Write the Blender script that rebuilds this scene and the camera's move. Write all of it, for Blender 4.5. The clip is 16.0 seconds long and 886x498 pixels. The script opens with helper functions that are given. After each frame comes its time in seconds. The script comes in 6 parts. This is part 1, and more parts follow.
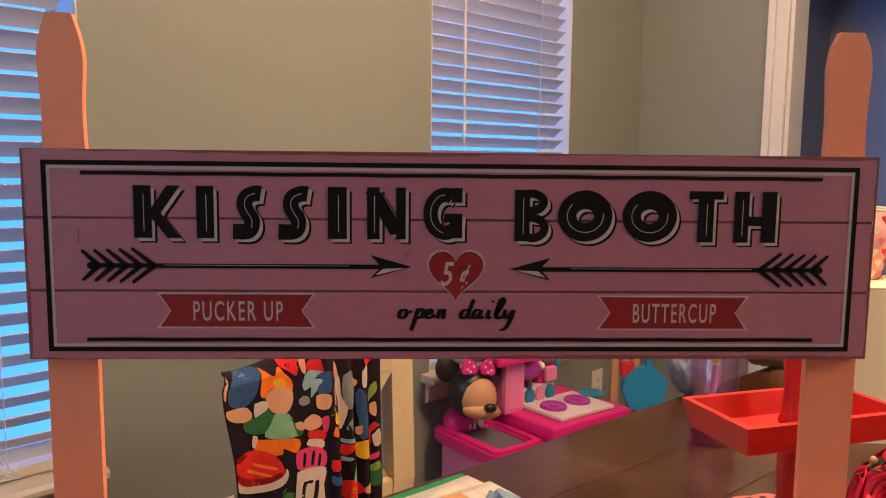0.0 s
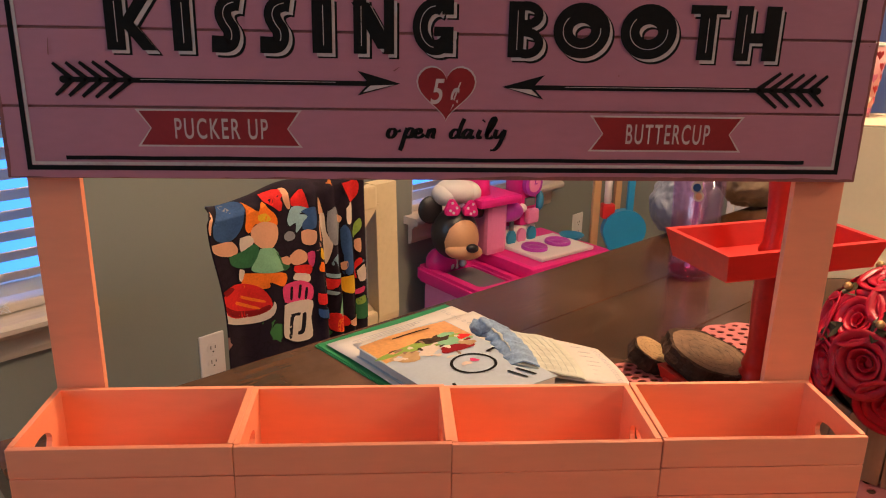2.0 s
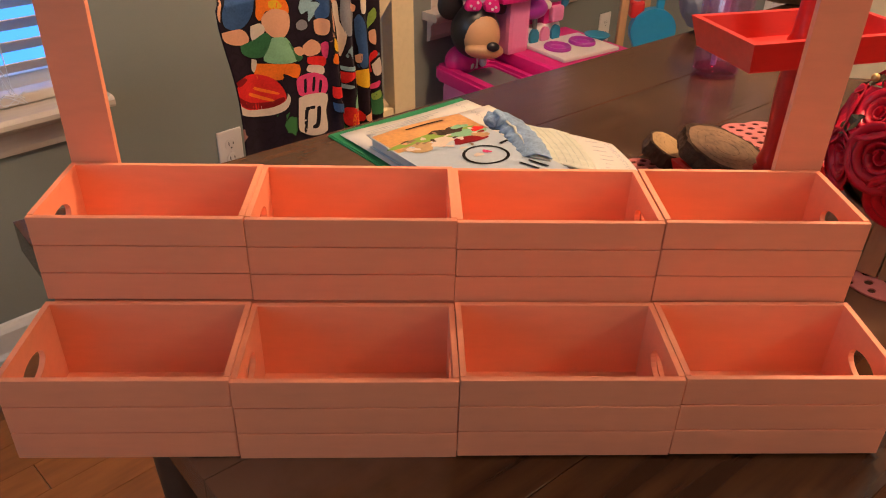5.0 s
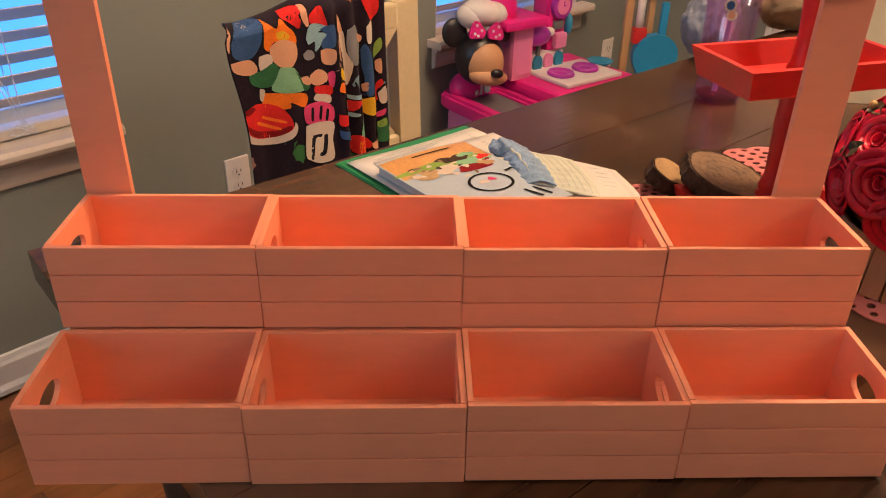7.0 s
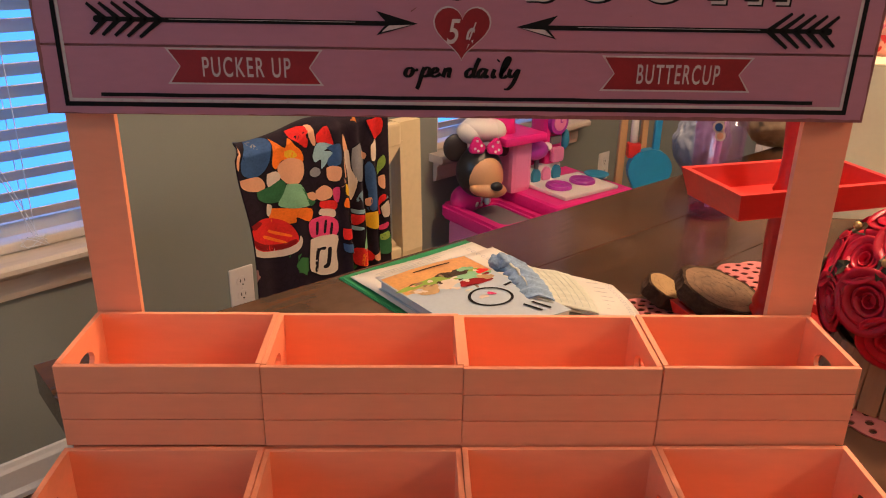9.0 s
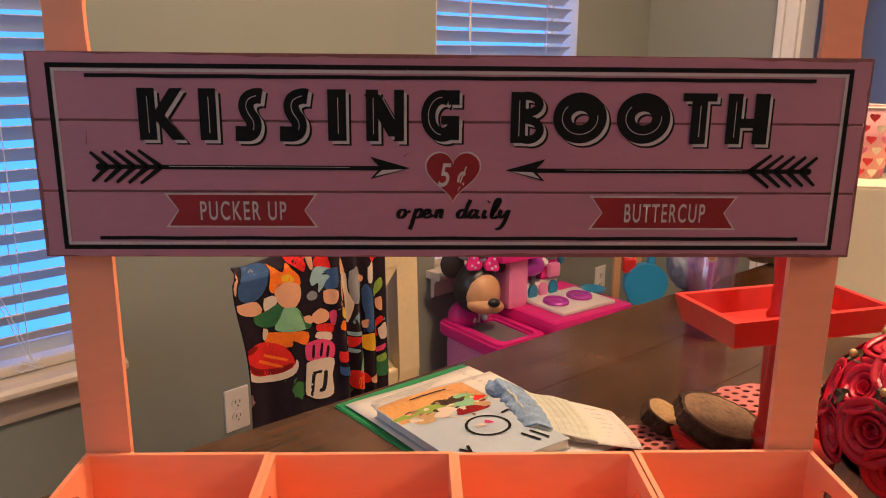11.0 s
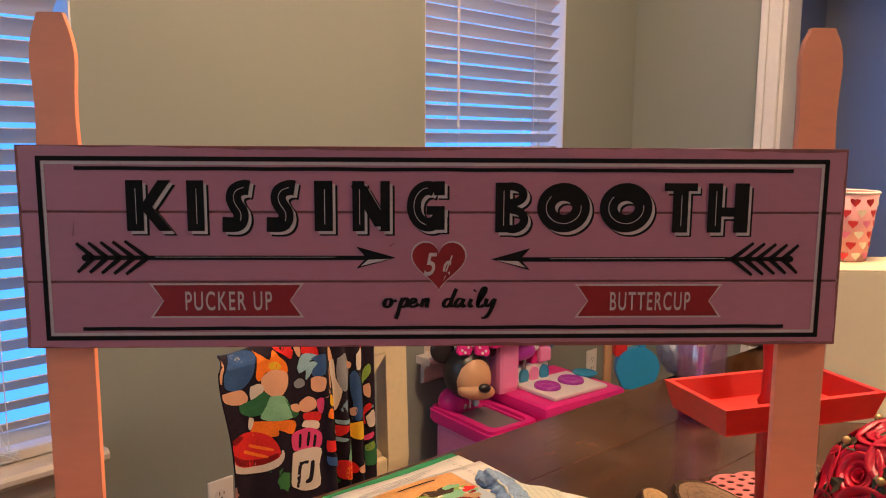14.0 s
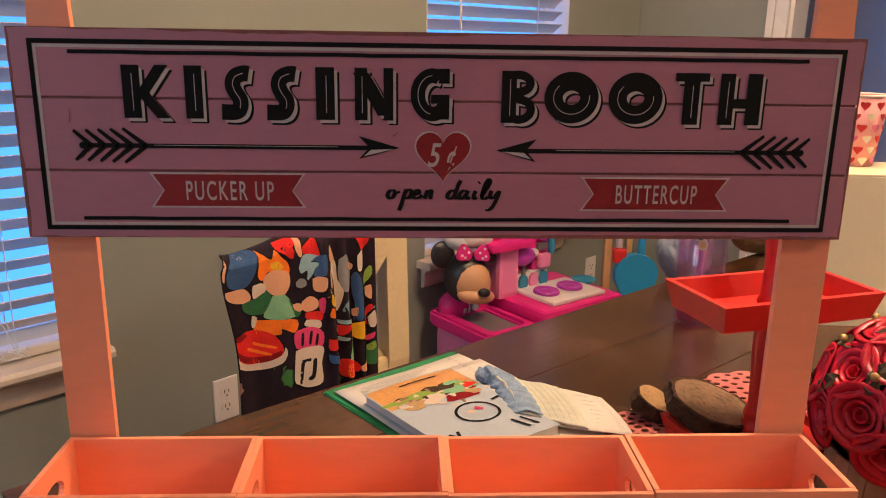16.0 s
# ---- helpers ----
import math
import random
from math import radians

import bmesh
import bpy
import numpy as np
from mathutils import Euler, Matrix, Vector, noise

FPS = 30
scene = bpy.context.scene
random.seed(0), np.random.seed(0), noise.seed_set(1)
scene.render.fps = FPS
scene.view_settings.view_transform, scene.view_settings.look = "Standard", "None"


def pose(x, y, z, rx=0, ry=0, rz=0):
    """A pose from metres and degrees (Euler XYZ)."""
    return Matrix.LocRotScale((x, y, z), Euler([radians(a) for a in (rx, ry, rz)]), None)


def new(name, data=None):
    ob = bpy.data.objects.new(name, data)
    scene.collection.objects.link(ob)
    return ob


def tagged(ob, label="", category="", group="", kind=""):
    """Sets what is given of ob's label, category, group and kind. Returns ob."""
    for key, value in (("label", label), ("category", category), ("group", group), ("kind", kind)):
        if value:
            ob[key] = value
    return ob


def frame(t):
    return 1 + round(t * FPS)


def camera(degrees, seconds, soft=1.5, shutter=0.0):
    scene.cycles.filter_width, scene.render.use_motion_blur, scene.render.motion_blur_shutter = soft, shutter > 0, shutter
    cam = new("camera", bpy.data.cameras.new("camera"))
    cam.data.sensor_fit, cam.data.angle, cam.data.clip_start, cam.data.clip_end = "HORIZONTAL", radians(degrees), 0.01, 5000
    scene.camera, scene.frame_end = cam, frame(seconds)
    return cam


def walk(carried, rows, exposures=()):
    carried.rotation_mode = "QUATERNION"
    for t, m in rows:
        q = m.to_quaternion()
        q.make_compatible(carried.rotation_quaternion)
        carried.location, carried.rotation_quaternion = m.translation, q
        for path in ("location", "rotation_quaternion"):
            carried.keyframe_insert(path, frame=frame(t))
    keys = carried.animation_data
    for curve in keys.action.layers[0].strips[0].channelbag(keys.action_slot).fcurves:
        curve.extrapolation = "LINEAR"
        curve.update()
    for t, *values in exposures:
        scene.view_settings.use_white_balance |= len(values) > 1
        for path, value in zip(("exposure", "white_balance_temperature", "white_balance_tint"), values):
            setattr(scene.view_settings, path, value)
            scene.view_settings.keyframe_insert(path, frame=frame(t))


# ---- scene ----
LENS = 59.06
cam = camera(LENS, 16.0, soft=1.1)
PATH = [
    (0.0, -0.0344, -0.0091, 1.2174, -2.38, -6.64, 0.60),
    (0.5, -0.0359, -0.0095, 1.2124, -2.74, -9.43, 0.69),
    (1.0, -0.0375, -0.0075, 1.2082, -3.20, -12.21, 0.81),
    (1.5, -0.0398, -0.0037, 1.1998, -3.65, -15.09, 0.98),
    (2.0, -0.0402, -0.0033, 1.1951, -3.98, -17.67, 1.19),
    (2.5, -0.0394, -0.0076, 1.1913, -3.95, -20.32, 1.47),
    (3.0, -0.0377, -0.0083, 1.1857, -3.83, -23.03, 1.72),
    (3.5, -0.0376, -0.0083, 1.1818, -3.58, -25.56, 1.89),
    (4.0, -0.0355, -0.0085, 1.1799, -3.28, -27.95, 1.90),
    (4.5, -0.0321, -0.0093, 1.1769, -2.98, -29.97, 1.81),
    (5.0, -0.0303, -0.0101, 1.1752, -2.71, -31.66, 1.72),
    (5.5, -0.0300, -0.0114, 1.1751, -2.51, -32.40, 1.56),
    (6.0, -0.0306, -0.0133, 1.1765, -2.37, -32.29, 1.38),
    (6.5, -0.0314, -0.0157, 1.1794, -2.27, -31.43, 1.22),
    (7.0, -0.0318, -0.0188, 1.1837, -2.20, -29.93, 1.12),
    (7.5, -0.0324, -0.0225, 1.1880, -2.15, -28.31, 1.02),
    (8.0, -0.0317, -0.0256, 1.1937, -2.11, -26.34, 1.01),
    (8.5, -0.0318, -0.0294, 1.1969, -2.05, -24.26, 1.08),
    (9.0, -0.0320, -0.0315, 1.2019, -1.94, -22.21, 1.11),
    (9.5, -0.0317, -0.0329, 1.2066, -1.87, -20.16, 1.08),
    (10.0, -0.0306, -0.0320, 1.2123, -1.83, -18.14, 0.95),
    (10.5, -0.0291, -0.0300, 1.2182, -1.84, -16.16, 0.75),
    (11.0, -0.0276, -0.0282, 1.2238, -1.89, -14.21, 0.55),
    (11.5, -0.0264, -0.0278, 1.2283, -1.99, -12.29, 0.41),
    (12.0, -0.0259, -0.0295, 1.2341, -2.09, -10.13, 0.26),
    (12.5, -0.0245, -0.0295, 1.2360, -2.25, -8.48, 0.20),
    (13.0, -0.0237, -0.0286, 1.2334, -2.30, -7.59, 0.21),
    (13.5, -0.0232, -0.0291, 1.2317, -2.45, -7.46, 0.25),
    (14.0, -0.0239, -0.0279, 1.2285, -2.52, -8.14, 0.36),
    (14.5, -0.0236, -0.0251, 1.2256, -2.58, -9.30, 0.49),
    (15.0, -0.0239, -0.0225, 1.2222, -2.57, -10.86, 0.59),
    (15.5, -0.0259, -0.0235, 1.2177, -2.57, -12.74, 0.68),
    (16.0, -0.0267, -0.0240, 1.2137, -2.61, -14.73, 0.84),
]
walk(cam, [(t, pose(x, y, z, 90 + pitch, 0, yaw) @ pose(0, 0, 0, 0, 0, roll)) for t, x, y, z, yaw, pitch, roll in PATH],
     exposures=[(0.0, 0.0), (16.0, 0.0)])

# ---- world and lights ----
TURN_ROOM = 43.7      # the window wall runs at this angle to the booth
TURN_TABLE = 38.3
ROOM = pose(0, 0, 0, 0, 0, TURN_ROOM)
CORNER = ROOM @ Vector((0.1697, 0.823, 0))          # the table's corner by the window wall
TABLE = pose(CORNER.x, CORNER.y, 0, 0, 0, TURN_TABLE)   # x along the table, -y across it

world = bpy.data.worlds.new("sky")
scene.world = world
world.use_nodes = True
wn = world.node_tree.nodes
sky = wn.new("ShaderNodeTexSky")
sky.sky_type = "NISHITA"
sky.sun_disc = False
sky.sun_elevation, sky.sun_rotation = radians(38), radians(150)
world.node_tree.links.new(sky.outputs[0], wn["Background"].inputs[0])
wn["Background"].inputs[1].default_value = 0.10

sun_data = bpy.data.lights.new("sun", "SUN")
sun_data.energy, sun_data.angle, sun_data.color = 2.0, radians(0.5), (1.0, 0.95, 0.88)
sun = new("sun", sun_data)
sun.matrix_basis = pose(0, 0, 6, 52, 0, 150)

lamp_data = bpy.data.lights.new("ceiling_lamp", "POINT")
lamp_data.energy, lamp_data.color, lamp_data.shadow_soft_size = 78.0, (1.0, 0.65, 0.40), 0.11
lamp = new("ceiling_lamp", lamp_data)
lamp.location = (0.62, 1.12, 2.10)
# unseen fill lamp, added to brighten the booth's front from the right
front_fill_data = bpy.data.lights.new("room_ceiling_lamp", "POINT")
front_fill_data.energy, front_fill_data.color, front_fill_data.shadow_soft_size = 38.0, (1.0, 0.78, 0.61), 0.15
front_fill = new("room_ceiling_lamp", front_fill_data)
front_fill.location = (1.85, -0.25, 2.15)

# bluish fill light in an added, unseen wall opening behind the camera
day_data = bpy.data.lights.new("window_daylight", "AREA")
day_data.shape, day_data.size, day_data.size_y = "RECTANGLE", 1.3, 1.2
day_data.energy, day_data.color = 12.5, (0.42, 0.68, 1.0)
day = new("window_daylight", day_data)
day.matrix_basis = ROOM @ pose(-1.93, 0.80, 1.5, 0, -90, 0)

# ---- materials ----
def ramp(nt, fac, stops):
    r = nt.nodes.new("ShaderNodeValToRGB")
    e = r.color_ramp.elements
    while len(e) < len(stops):
        e.new(0.5)
    for el, (p, c) in zip(e, stops):
        el.position, el.color = p, (*c, 1)
    nt.links.new(fac, r.inputs[0])
    return r.outputs[0]


def paint(name, colour, rough=0.5, spread=0.12, big=6.0, fine=90.0, bump=0.15, metal=0.0, stretch=(1, 1, 1), alpha=0.0, each=0.0, dirt=None, relief=0.001, through_light=0.0, coat=0.0, smudge=0.0):
    """A painted or natural surface with cloudy and fine variation."""
    m = bpy.data.materials.new(name)
    m.use_nodes = True
    nt = m.node_tree
    b = nt.nodes["Principled BSDF"]
    co = nt.nodes.new("ShaderNodeTexCoord")
    mp = nt.nodes.new("ShaderNodeMapping")
    mp.inputs["Scale"].default_value = stretch
    nt.links.new(co.outputs["Object"], mp.inputs[0])
    n1, n2 = nt.nodes.new("ShaderNodeTexNoise"), nt.nodes.new("ShaderNodeTexNoise")
    n1.inputs["Scale"].default_value, n1.inputs["Detail"].default_value = big, 5
    n2.inputs["Scale"].default_value, n2.inputs["Detail"].default_value = fine, 6
    for n in (n1, n2):
        nt.links.new(mp.outputs[0], n.inputs["Vector"])
    mixn = nt.nodes.new("ShaderNodeMath")
    mixn.operation = "MULTIPLY_ADD"
    mixn.inputs[1].default_value = 0.45
    nt.links.new(n2.outputs[0], mixn.inputs[0])
    half = nt.nodes.new("ShaderNodeMath")
    half.operation = "MULTIPLY"
    half.inputs[1].default_value = 0.55
    nt.links.new(n1.outputs[0], half.inputs[0])
    nt.links.new(half.outputs[0], mixn.inputs[2])
    dark = tuple(c * (1 - spread) for c in colour)
    light = tuple(min(1, c * (1 + spread)) for c in colour)
    out = ramp(nt, mixn.outputs[0], [(0.3, dirt or dark), (0.45, colour), (0.68, light)])
    if each:
        oi = nt.nodes.new("ShaderNodeObjectInfo")
        hsv = nt.nodes.new("ShaderNodeHueSaturation")
        mr = nt.nodes.new("ShaderNodeMapRange")
        mr.inputs["To Min"].default_value, mr.inputs["To Max"].default_value = 1 - each, 1 + each
        nt.links.new(oi.outputs["Random"], mr.inputs[0])
        nt.links.new(mr.outputs[0], hsv.inputs["Value"])
        nt.links.new(out, hsv.inputs["Color"])
        out = hsv.outputs[0]
    if smudge:
        # pale rubbed patches with a soft uneven edge
        n3 = nt.nodes.new("ShaderNodeTexNoise")
        n3.inputs["Scale"].default_value, n3.inputs["Detail"].default_value = 5.5, 8
        nt.links.new(co.outputs["Object"], n3.inputs["Vector"])
        where = ramp(nt, n3.outputs[0], [(0.47, (0, 0, 0)), (0.64, (smudge,) * 3)])
        mixs = nt.nodes.new("ShaderNodeMixRGB")
        nt.links.new(where, mixs.inputs[0])
        nt.links.new(out, mixs.inputs[1])
        mixs.inputs[2].default_value = tuple(min(1, 2.3 * c + 0.03) for c in colour) + (1,)
        out = mixs.outputs[0]
    nt.links.new(out, b.inputs["Base Color"])
    rr = nt.nodes.new("ShaderNodeMapRange")
    rr.inputs["To Min"].default_value, rr.inputs["To Max"].default_value = max(0.03, rough - 0.1), min(1, rough + 0.1)
    nt.links.new(n1.outputs[0], rr.inputs[0])
    nt.links.new(rr.outputs[0], b.inputs["Roughness"])
    b.inputs["Metallic"].default_value = metal
    if rough >= 0.8:
        b.inputs["Specular IOR Level"].default_value = 0.2
    if coat:
        b.inputs["Coat Weight"].default_value = coat
        b.inputs["Coat Roughness"].default_value = 0.15
    if bump:
        bp = nt.nodes.new("ShaderNodeBump")
        bp.inputs["Strength"].default_value, bp.inputs["Distance"].default_value = bump, relief
        nt.links.new(n2.outputs[0], bp.inputs["Height"])
        nt.links.new(bp.outputs[0], b.inputs["Normal"])
    if through_light:
        tr = nt.nodes.new("ShaderNodeBsdfTranslucent")
        nt.links.new(out, tr.inputs[0])
        mx = nt.nodes.new("ShaderNodeMixShader")
        mx.inputs[0].default_value = through_light
        nt.links.new(b.outputs[0], mx.inputs[1])
        nt.links.new(tr.outputs[0], mx.inputs[2])
        nt.links.new(mx.outputs[0], nt.nodes["Material Output"].inputs[0])
    return m


def clear(name, colour, rough=0.05, ior=1.45):
    m = bpy.data.materials.new(name)
    m.use_nodes = True
    b = m.node_tree.nodes["Principled BSDF"]
    b.inputs["Base Color"].default_value = (*colour, 1)
    b.inputs["Transmission Weight"].default_value = 1
    b.inputs["Roughness"].default_value, b.inputs["IOR"].default_value = rough, ior
    return m


PINK = paint("crate_paint", (0.90, 0.316, 0.162), 0.5, 0.06, 14, 160, 0.25, stretch=(0.25, 1, 1), each=0.03, relief=0.0006)
SIGN_PINK = paint("sign_paint", (0.410, 0.158, 0.198), 0.5, 0.08, 8, 220, 0.2, stretch=(0.3, 1, 1), each=0.02, relief=0.0004)
SIGN_WORN = paint("sign_worn_edge", (0.22, 0.07, 0.06), 0.7, 0.35, 60, 300, 0.3)
BLACK_INK = paint("black_ink", (0.006, 0.005, 0.004), 0.85, 0.5, 40, 300, 0.1)
CREAM_INK = paint("cream_ink", (0.50, 0.41, 0.37), 0.55, 0.1, 60, 400, 0.1, dirt=(0.42, 0.26, 0.24))
RED_INK = paint("red_ink", (0.25, 0.009, 0.012), 0.5, 0.15, 30, 300, 0.1)
WALL_PAINT = paint("wall_paint", (0.236, 0.254, 0.222), 0.75, 0.03, 1.3, 240, 0.25, relief=0.0008)
FAR_PAINT = paint("blue_grey_wall_paint", (0.40, 0.42, 0.43), 0.75, 0.04, 1.3, 240, 0.2)
CEILING_PAINT = paint("ceiling_paint", (0.75, 0.73, 0.70), 0.85, 0.03, 2, 160, 0.3)
TRIM_PAINT = paint("trim_paint", (0.68, 0.66, 0.63), 0.45, 0.05, 5, 120, 0.12)
SILL_WOOD = paint("sill_paint", (0.62, 0.54, 0.45), 0.5, 0.1, 8, 90, 0.2, stretch=(0.15, 1, 1))
SLAT = paint("blind_slat", (0.68, 0.61, 0.53), 0.5, 0.04, 6, 120, 0.1, stretch=(0.1, 1, 1), through_light=0.05)
CORD = paint("blind_cord", (0.75, 0.75, 0.75), 0.6, 0.05, 30, 200, 0.1)
FLOOR_WOOD = paint("floor_wood", (0.28, 0.10, 0.032), 0.35, 0.35, 5, 60, 0.2, stretch=(0.12, 1, 1), each=0.2)
TABLE_WOOD = paint("table_wood", (0.046, 0.018, 0.0065), 0.20, 0.8, 6, 70, 0.4, stretch=(0.09, 1, 1), each=0.25, smudge=0.8)
TABLE_SIDE = paint("table_side_wood", (0.08, 0.034, 0.016), 0.45, 0.4, 7, 55, 0.3, stretch=(0.10, 1, 1))
CREAM_PAINT = paint("cream_paint", (0.66, 0.54, 0.33), 0.45, 0.07, 6, 100, 0.12)
PLASTIC_WHITE = paint("white_plastic", (0.74, 0.70, 0.66), 0.35, 0.03, 10, 200, 0.03)
DARK_SLOT = paint("dark_slot", (0.03, 0.028, 0.026), 0.6, 0.2, 20, 100, 0)
TRAY_RED = paint("red_tray_paint", (0.58, 0.022, 0.014), 0.42, 0.14, 12, 120, 0.2, stretch=(0.3, 1, 1))
GREEN_CARD = paint("green_card", (0.015, 0.22, 0.075), 0.5, 0.08, 12, 150, 0.08)
PAPER = paint("paper", (0.66, 0.62, 0.55), 0.8, 0.04, 10, 250, 0.1)
GREY_INK = paint("grey_print", (0.42, 0.42, 0.42), 0.8, 0.3, 60, 300, 0)
BOX_CARD = paint("cream_card", (0.78, 0.69, 0.47), 0.65, 0.04, 3, 120, 0.1)
BARK = paint("bark", (0.055, 0.032, 0.020), 0.95, 0.55, 45, 220, 0.9, relief=0.003)
CUT_WOOD = paint("cut_wood", (0.20, 0.120, 0.066), 0.75, 0.6, 22, 160, 0.35)
CUT_PALE = paint("pale_cut_wood", (0.42, 0.27, 0.12), 0.75, 0.3, 30, 160, 0.35)
DOILY = paint("pink_felt", (0.52, 0.17, 0.16), 0.9, 0.1, 20, 300, 0.3)
ROSE_RED = paint("rose_paper", (0.52, 0.006, 0.030), 0.36, 0.25, 25, 200, 0.15, each=0.18)
LEAF = paint("rose_leaf", (0.060, 0.050, 0.020), 0.6, 0.4, 30, 200, 0.3)
GOLD = paint("gold_edge", (0.55, 0.36, 0.14), 0.4, 0.3, 40, 200, 0.1, metal=0.6)
BASKET_WOOD = paint("basket_wood", (0.42, 0.30, 0.19), 0.7, 0.25, 12, 120, 0.4, stretch=(1, 1, 0.2))
BAG_GREY = paint("grey_plastic_bag", (0.27, 0.30, 0.37), 0.4, 0.15, 14, 60, 0.6, relief=0.004, through_light=0.2)
BAG_BROWN = paint("brown_bag", (0.42, 0.31, 0.20), 0.45, 0.2, 14, 60, 0.6, relief=0.004, through_light=0.15)
HOT_PINK = paint("hot_pink_plastic", (0.74, 0.02, 0.24), 0.35, 0.06, 4, 90, 0.03)
SOFT_PINK = paint("soft_pink_plastic", (0.80, 0.24, 0.46), 0.4, 0.06, 4, 90, 0.03)
PURPLE = paint("purple_plastic", (0.40, 0.03, 0.36), 0.35, 0.08, 8, 90, 0.03)
TEAL = paint("teal_plastic", (0.03, 0.25, 0.42), 0.35, 0.08, 8, 90, 0.03)
GREY_PLASTIC = paint("grey_plastic", (0.16, 0.16, 0.165), 0.4, 0.1, 8, 90, 0.05)
TOY_BLACK = paint("black_plastic", (0.02, 0.018, 0.02), 0.35, 0.2, 8, 90, 0.03)
TAN = paint("tan_plastic", (0.62, 0.34, 0.17), 0.45, 0.05, 8, 90, 0.02)
TOY_WOOD = paint("toy_wood", (0.52, 0.31, 0.14), 0.55, 0.2, 8, 90, 0.2, stretch=(1, 1, 0.15))
SKY_BLUE = paint("blue_plastic", (0.02, 0.26, 0.50), 0.4, 0.06, 8, 90, 0.03)
RED_PLASTIC = paint("red_plastic", (0.55, 0.02, 0.02), 0.4, 0.08, 8, 90, 0.03)
def thin_clear(name, colour, gloss=0.14):
    """Thin clear plastic: mostly see-through, with some shine."""
    m = bpy.data.materials.new(name)
    m.use_nodes = True
    nt = m.node_tree
    tr, gl, mx = nt.nodes.new("ShaderNodeBsdfTransparent"), nt.nodes.new("ShaderNodeBsdfGlossy"), nt.nodes.new("ShaderNodeMixShader")
    tr.inputs[0].default_value = (*colour, 1)
    gl.inputs["Roughness"].default_value = 0.12
    mx.inputs[0].default_value = gloss
    nt.links.new(tr.outputs[0], mx.inputs[1])
    nt.links.new(gl.outputs[0], mx.inputs[2])
    nt.links.new(mx.outputs[0], nt.nodes["Material Output"].inputs[0])
    return m


LILAC_CLEAR = thin_clear("lilac_clear_plastic", (0.95, 0.80, 0.96), 0.16)
PINK_LIQUID = thin_clear("pink_drink", (1.0, 0.30, 0.58), 0.10)
STRAW = paint("lilac_straw", (0.45, 0.26, 0.50), 0.35, 0.05, 8, 90, 0)
PANE = clear("window_glass", (0.97, 0.98, 1.0), 0.0, 1.03)
CUP_PINK = paint("cup_pink", (0.78, 0.36, 0.34), 0.55, 0.04, 8, 200, 0.05)
HEART_RED = paint("cup_heart_red", (0.60, 0.03, 0.03), 0.55, 0.05, 8, 200, 0)
HEART_PINK = paint("cup_heart_pink", (0.70, 0.16, 0.26), 0.55, 0.05, 8, 200, 0)
HEART_CREAM = paint("cup_heart_cream", (0.78, 0.66, 0.46), 0.55, 0.05, 8, 200, 0)
CLOTH_BLUE = paint("blue_cloth", (0.22, 0.32, 0.44), 0.85, 0.5, 40, 300, 0.4)
CLOTH_PALE = paint("pale_cloth", (0.56, 0.58, 0.48), 0.85, 0.12, 40, 300, 0.4)
CLOTH_STRIPE = paint("cloth_stripe", (0.46, 0.52, 0.47), 0.85, 0.1, 40, 300, 0.2)
COVER_BLUE = paint("cover_pale_blue", (0.40, 0.47, 0.52), 0.35, 0.08, 12, 200, 0.03)
COVER_ORANGE = paint("cover_orange", (0.55, 0.27, 0.08), 0.35, 0.3, 25, 200, 0.03)


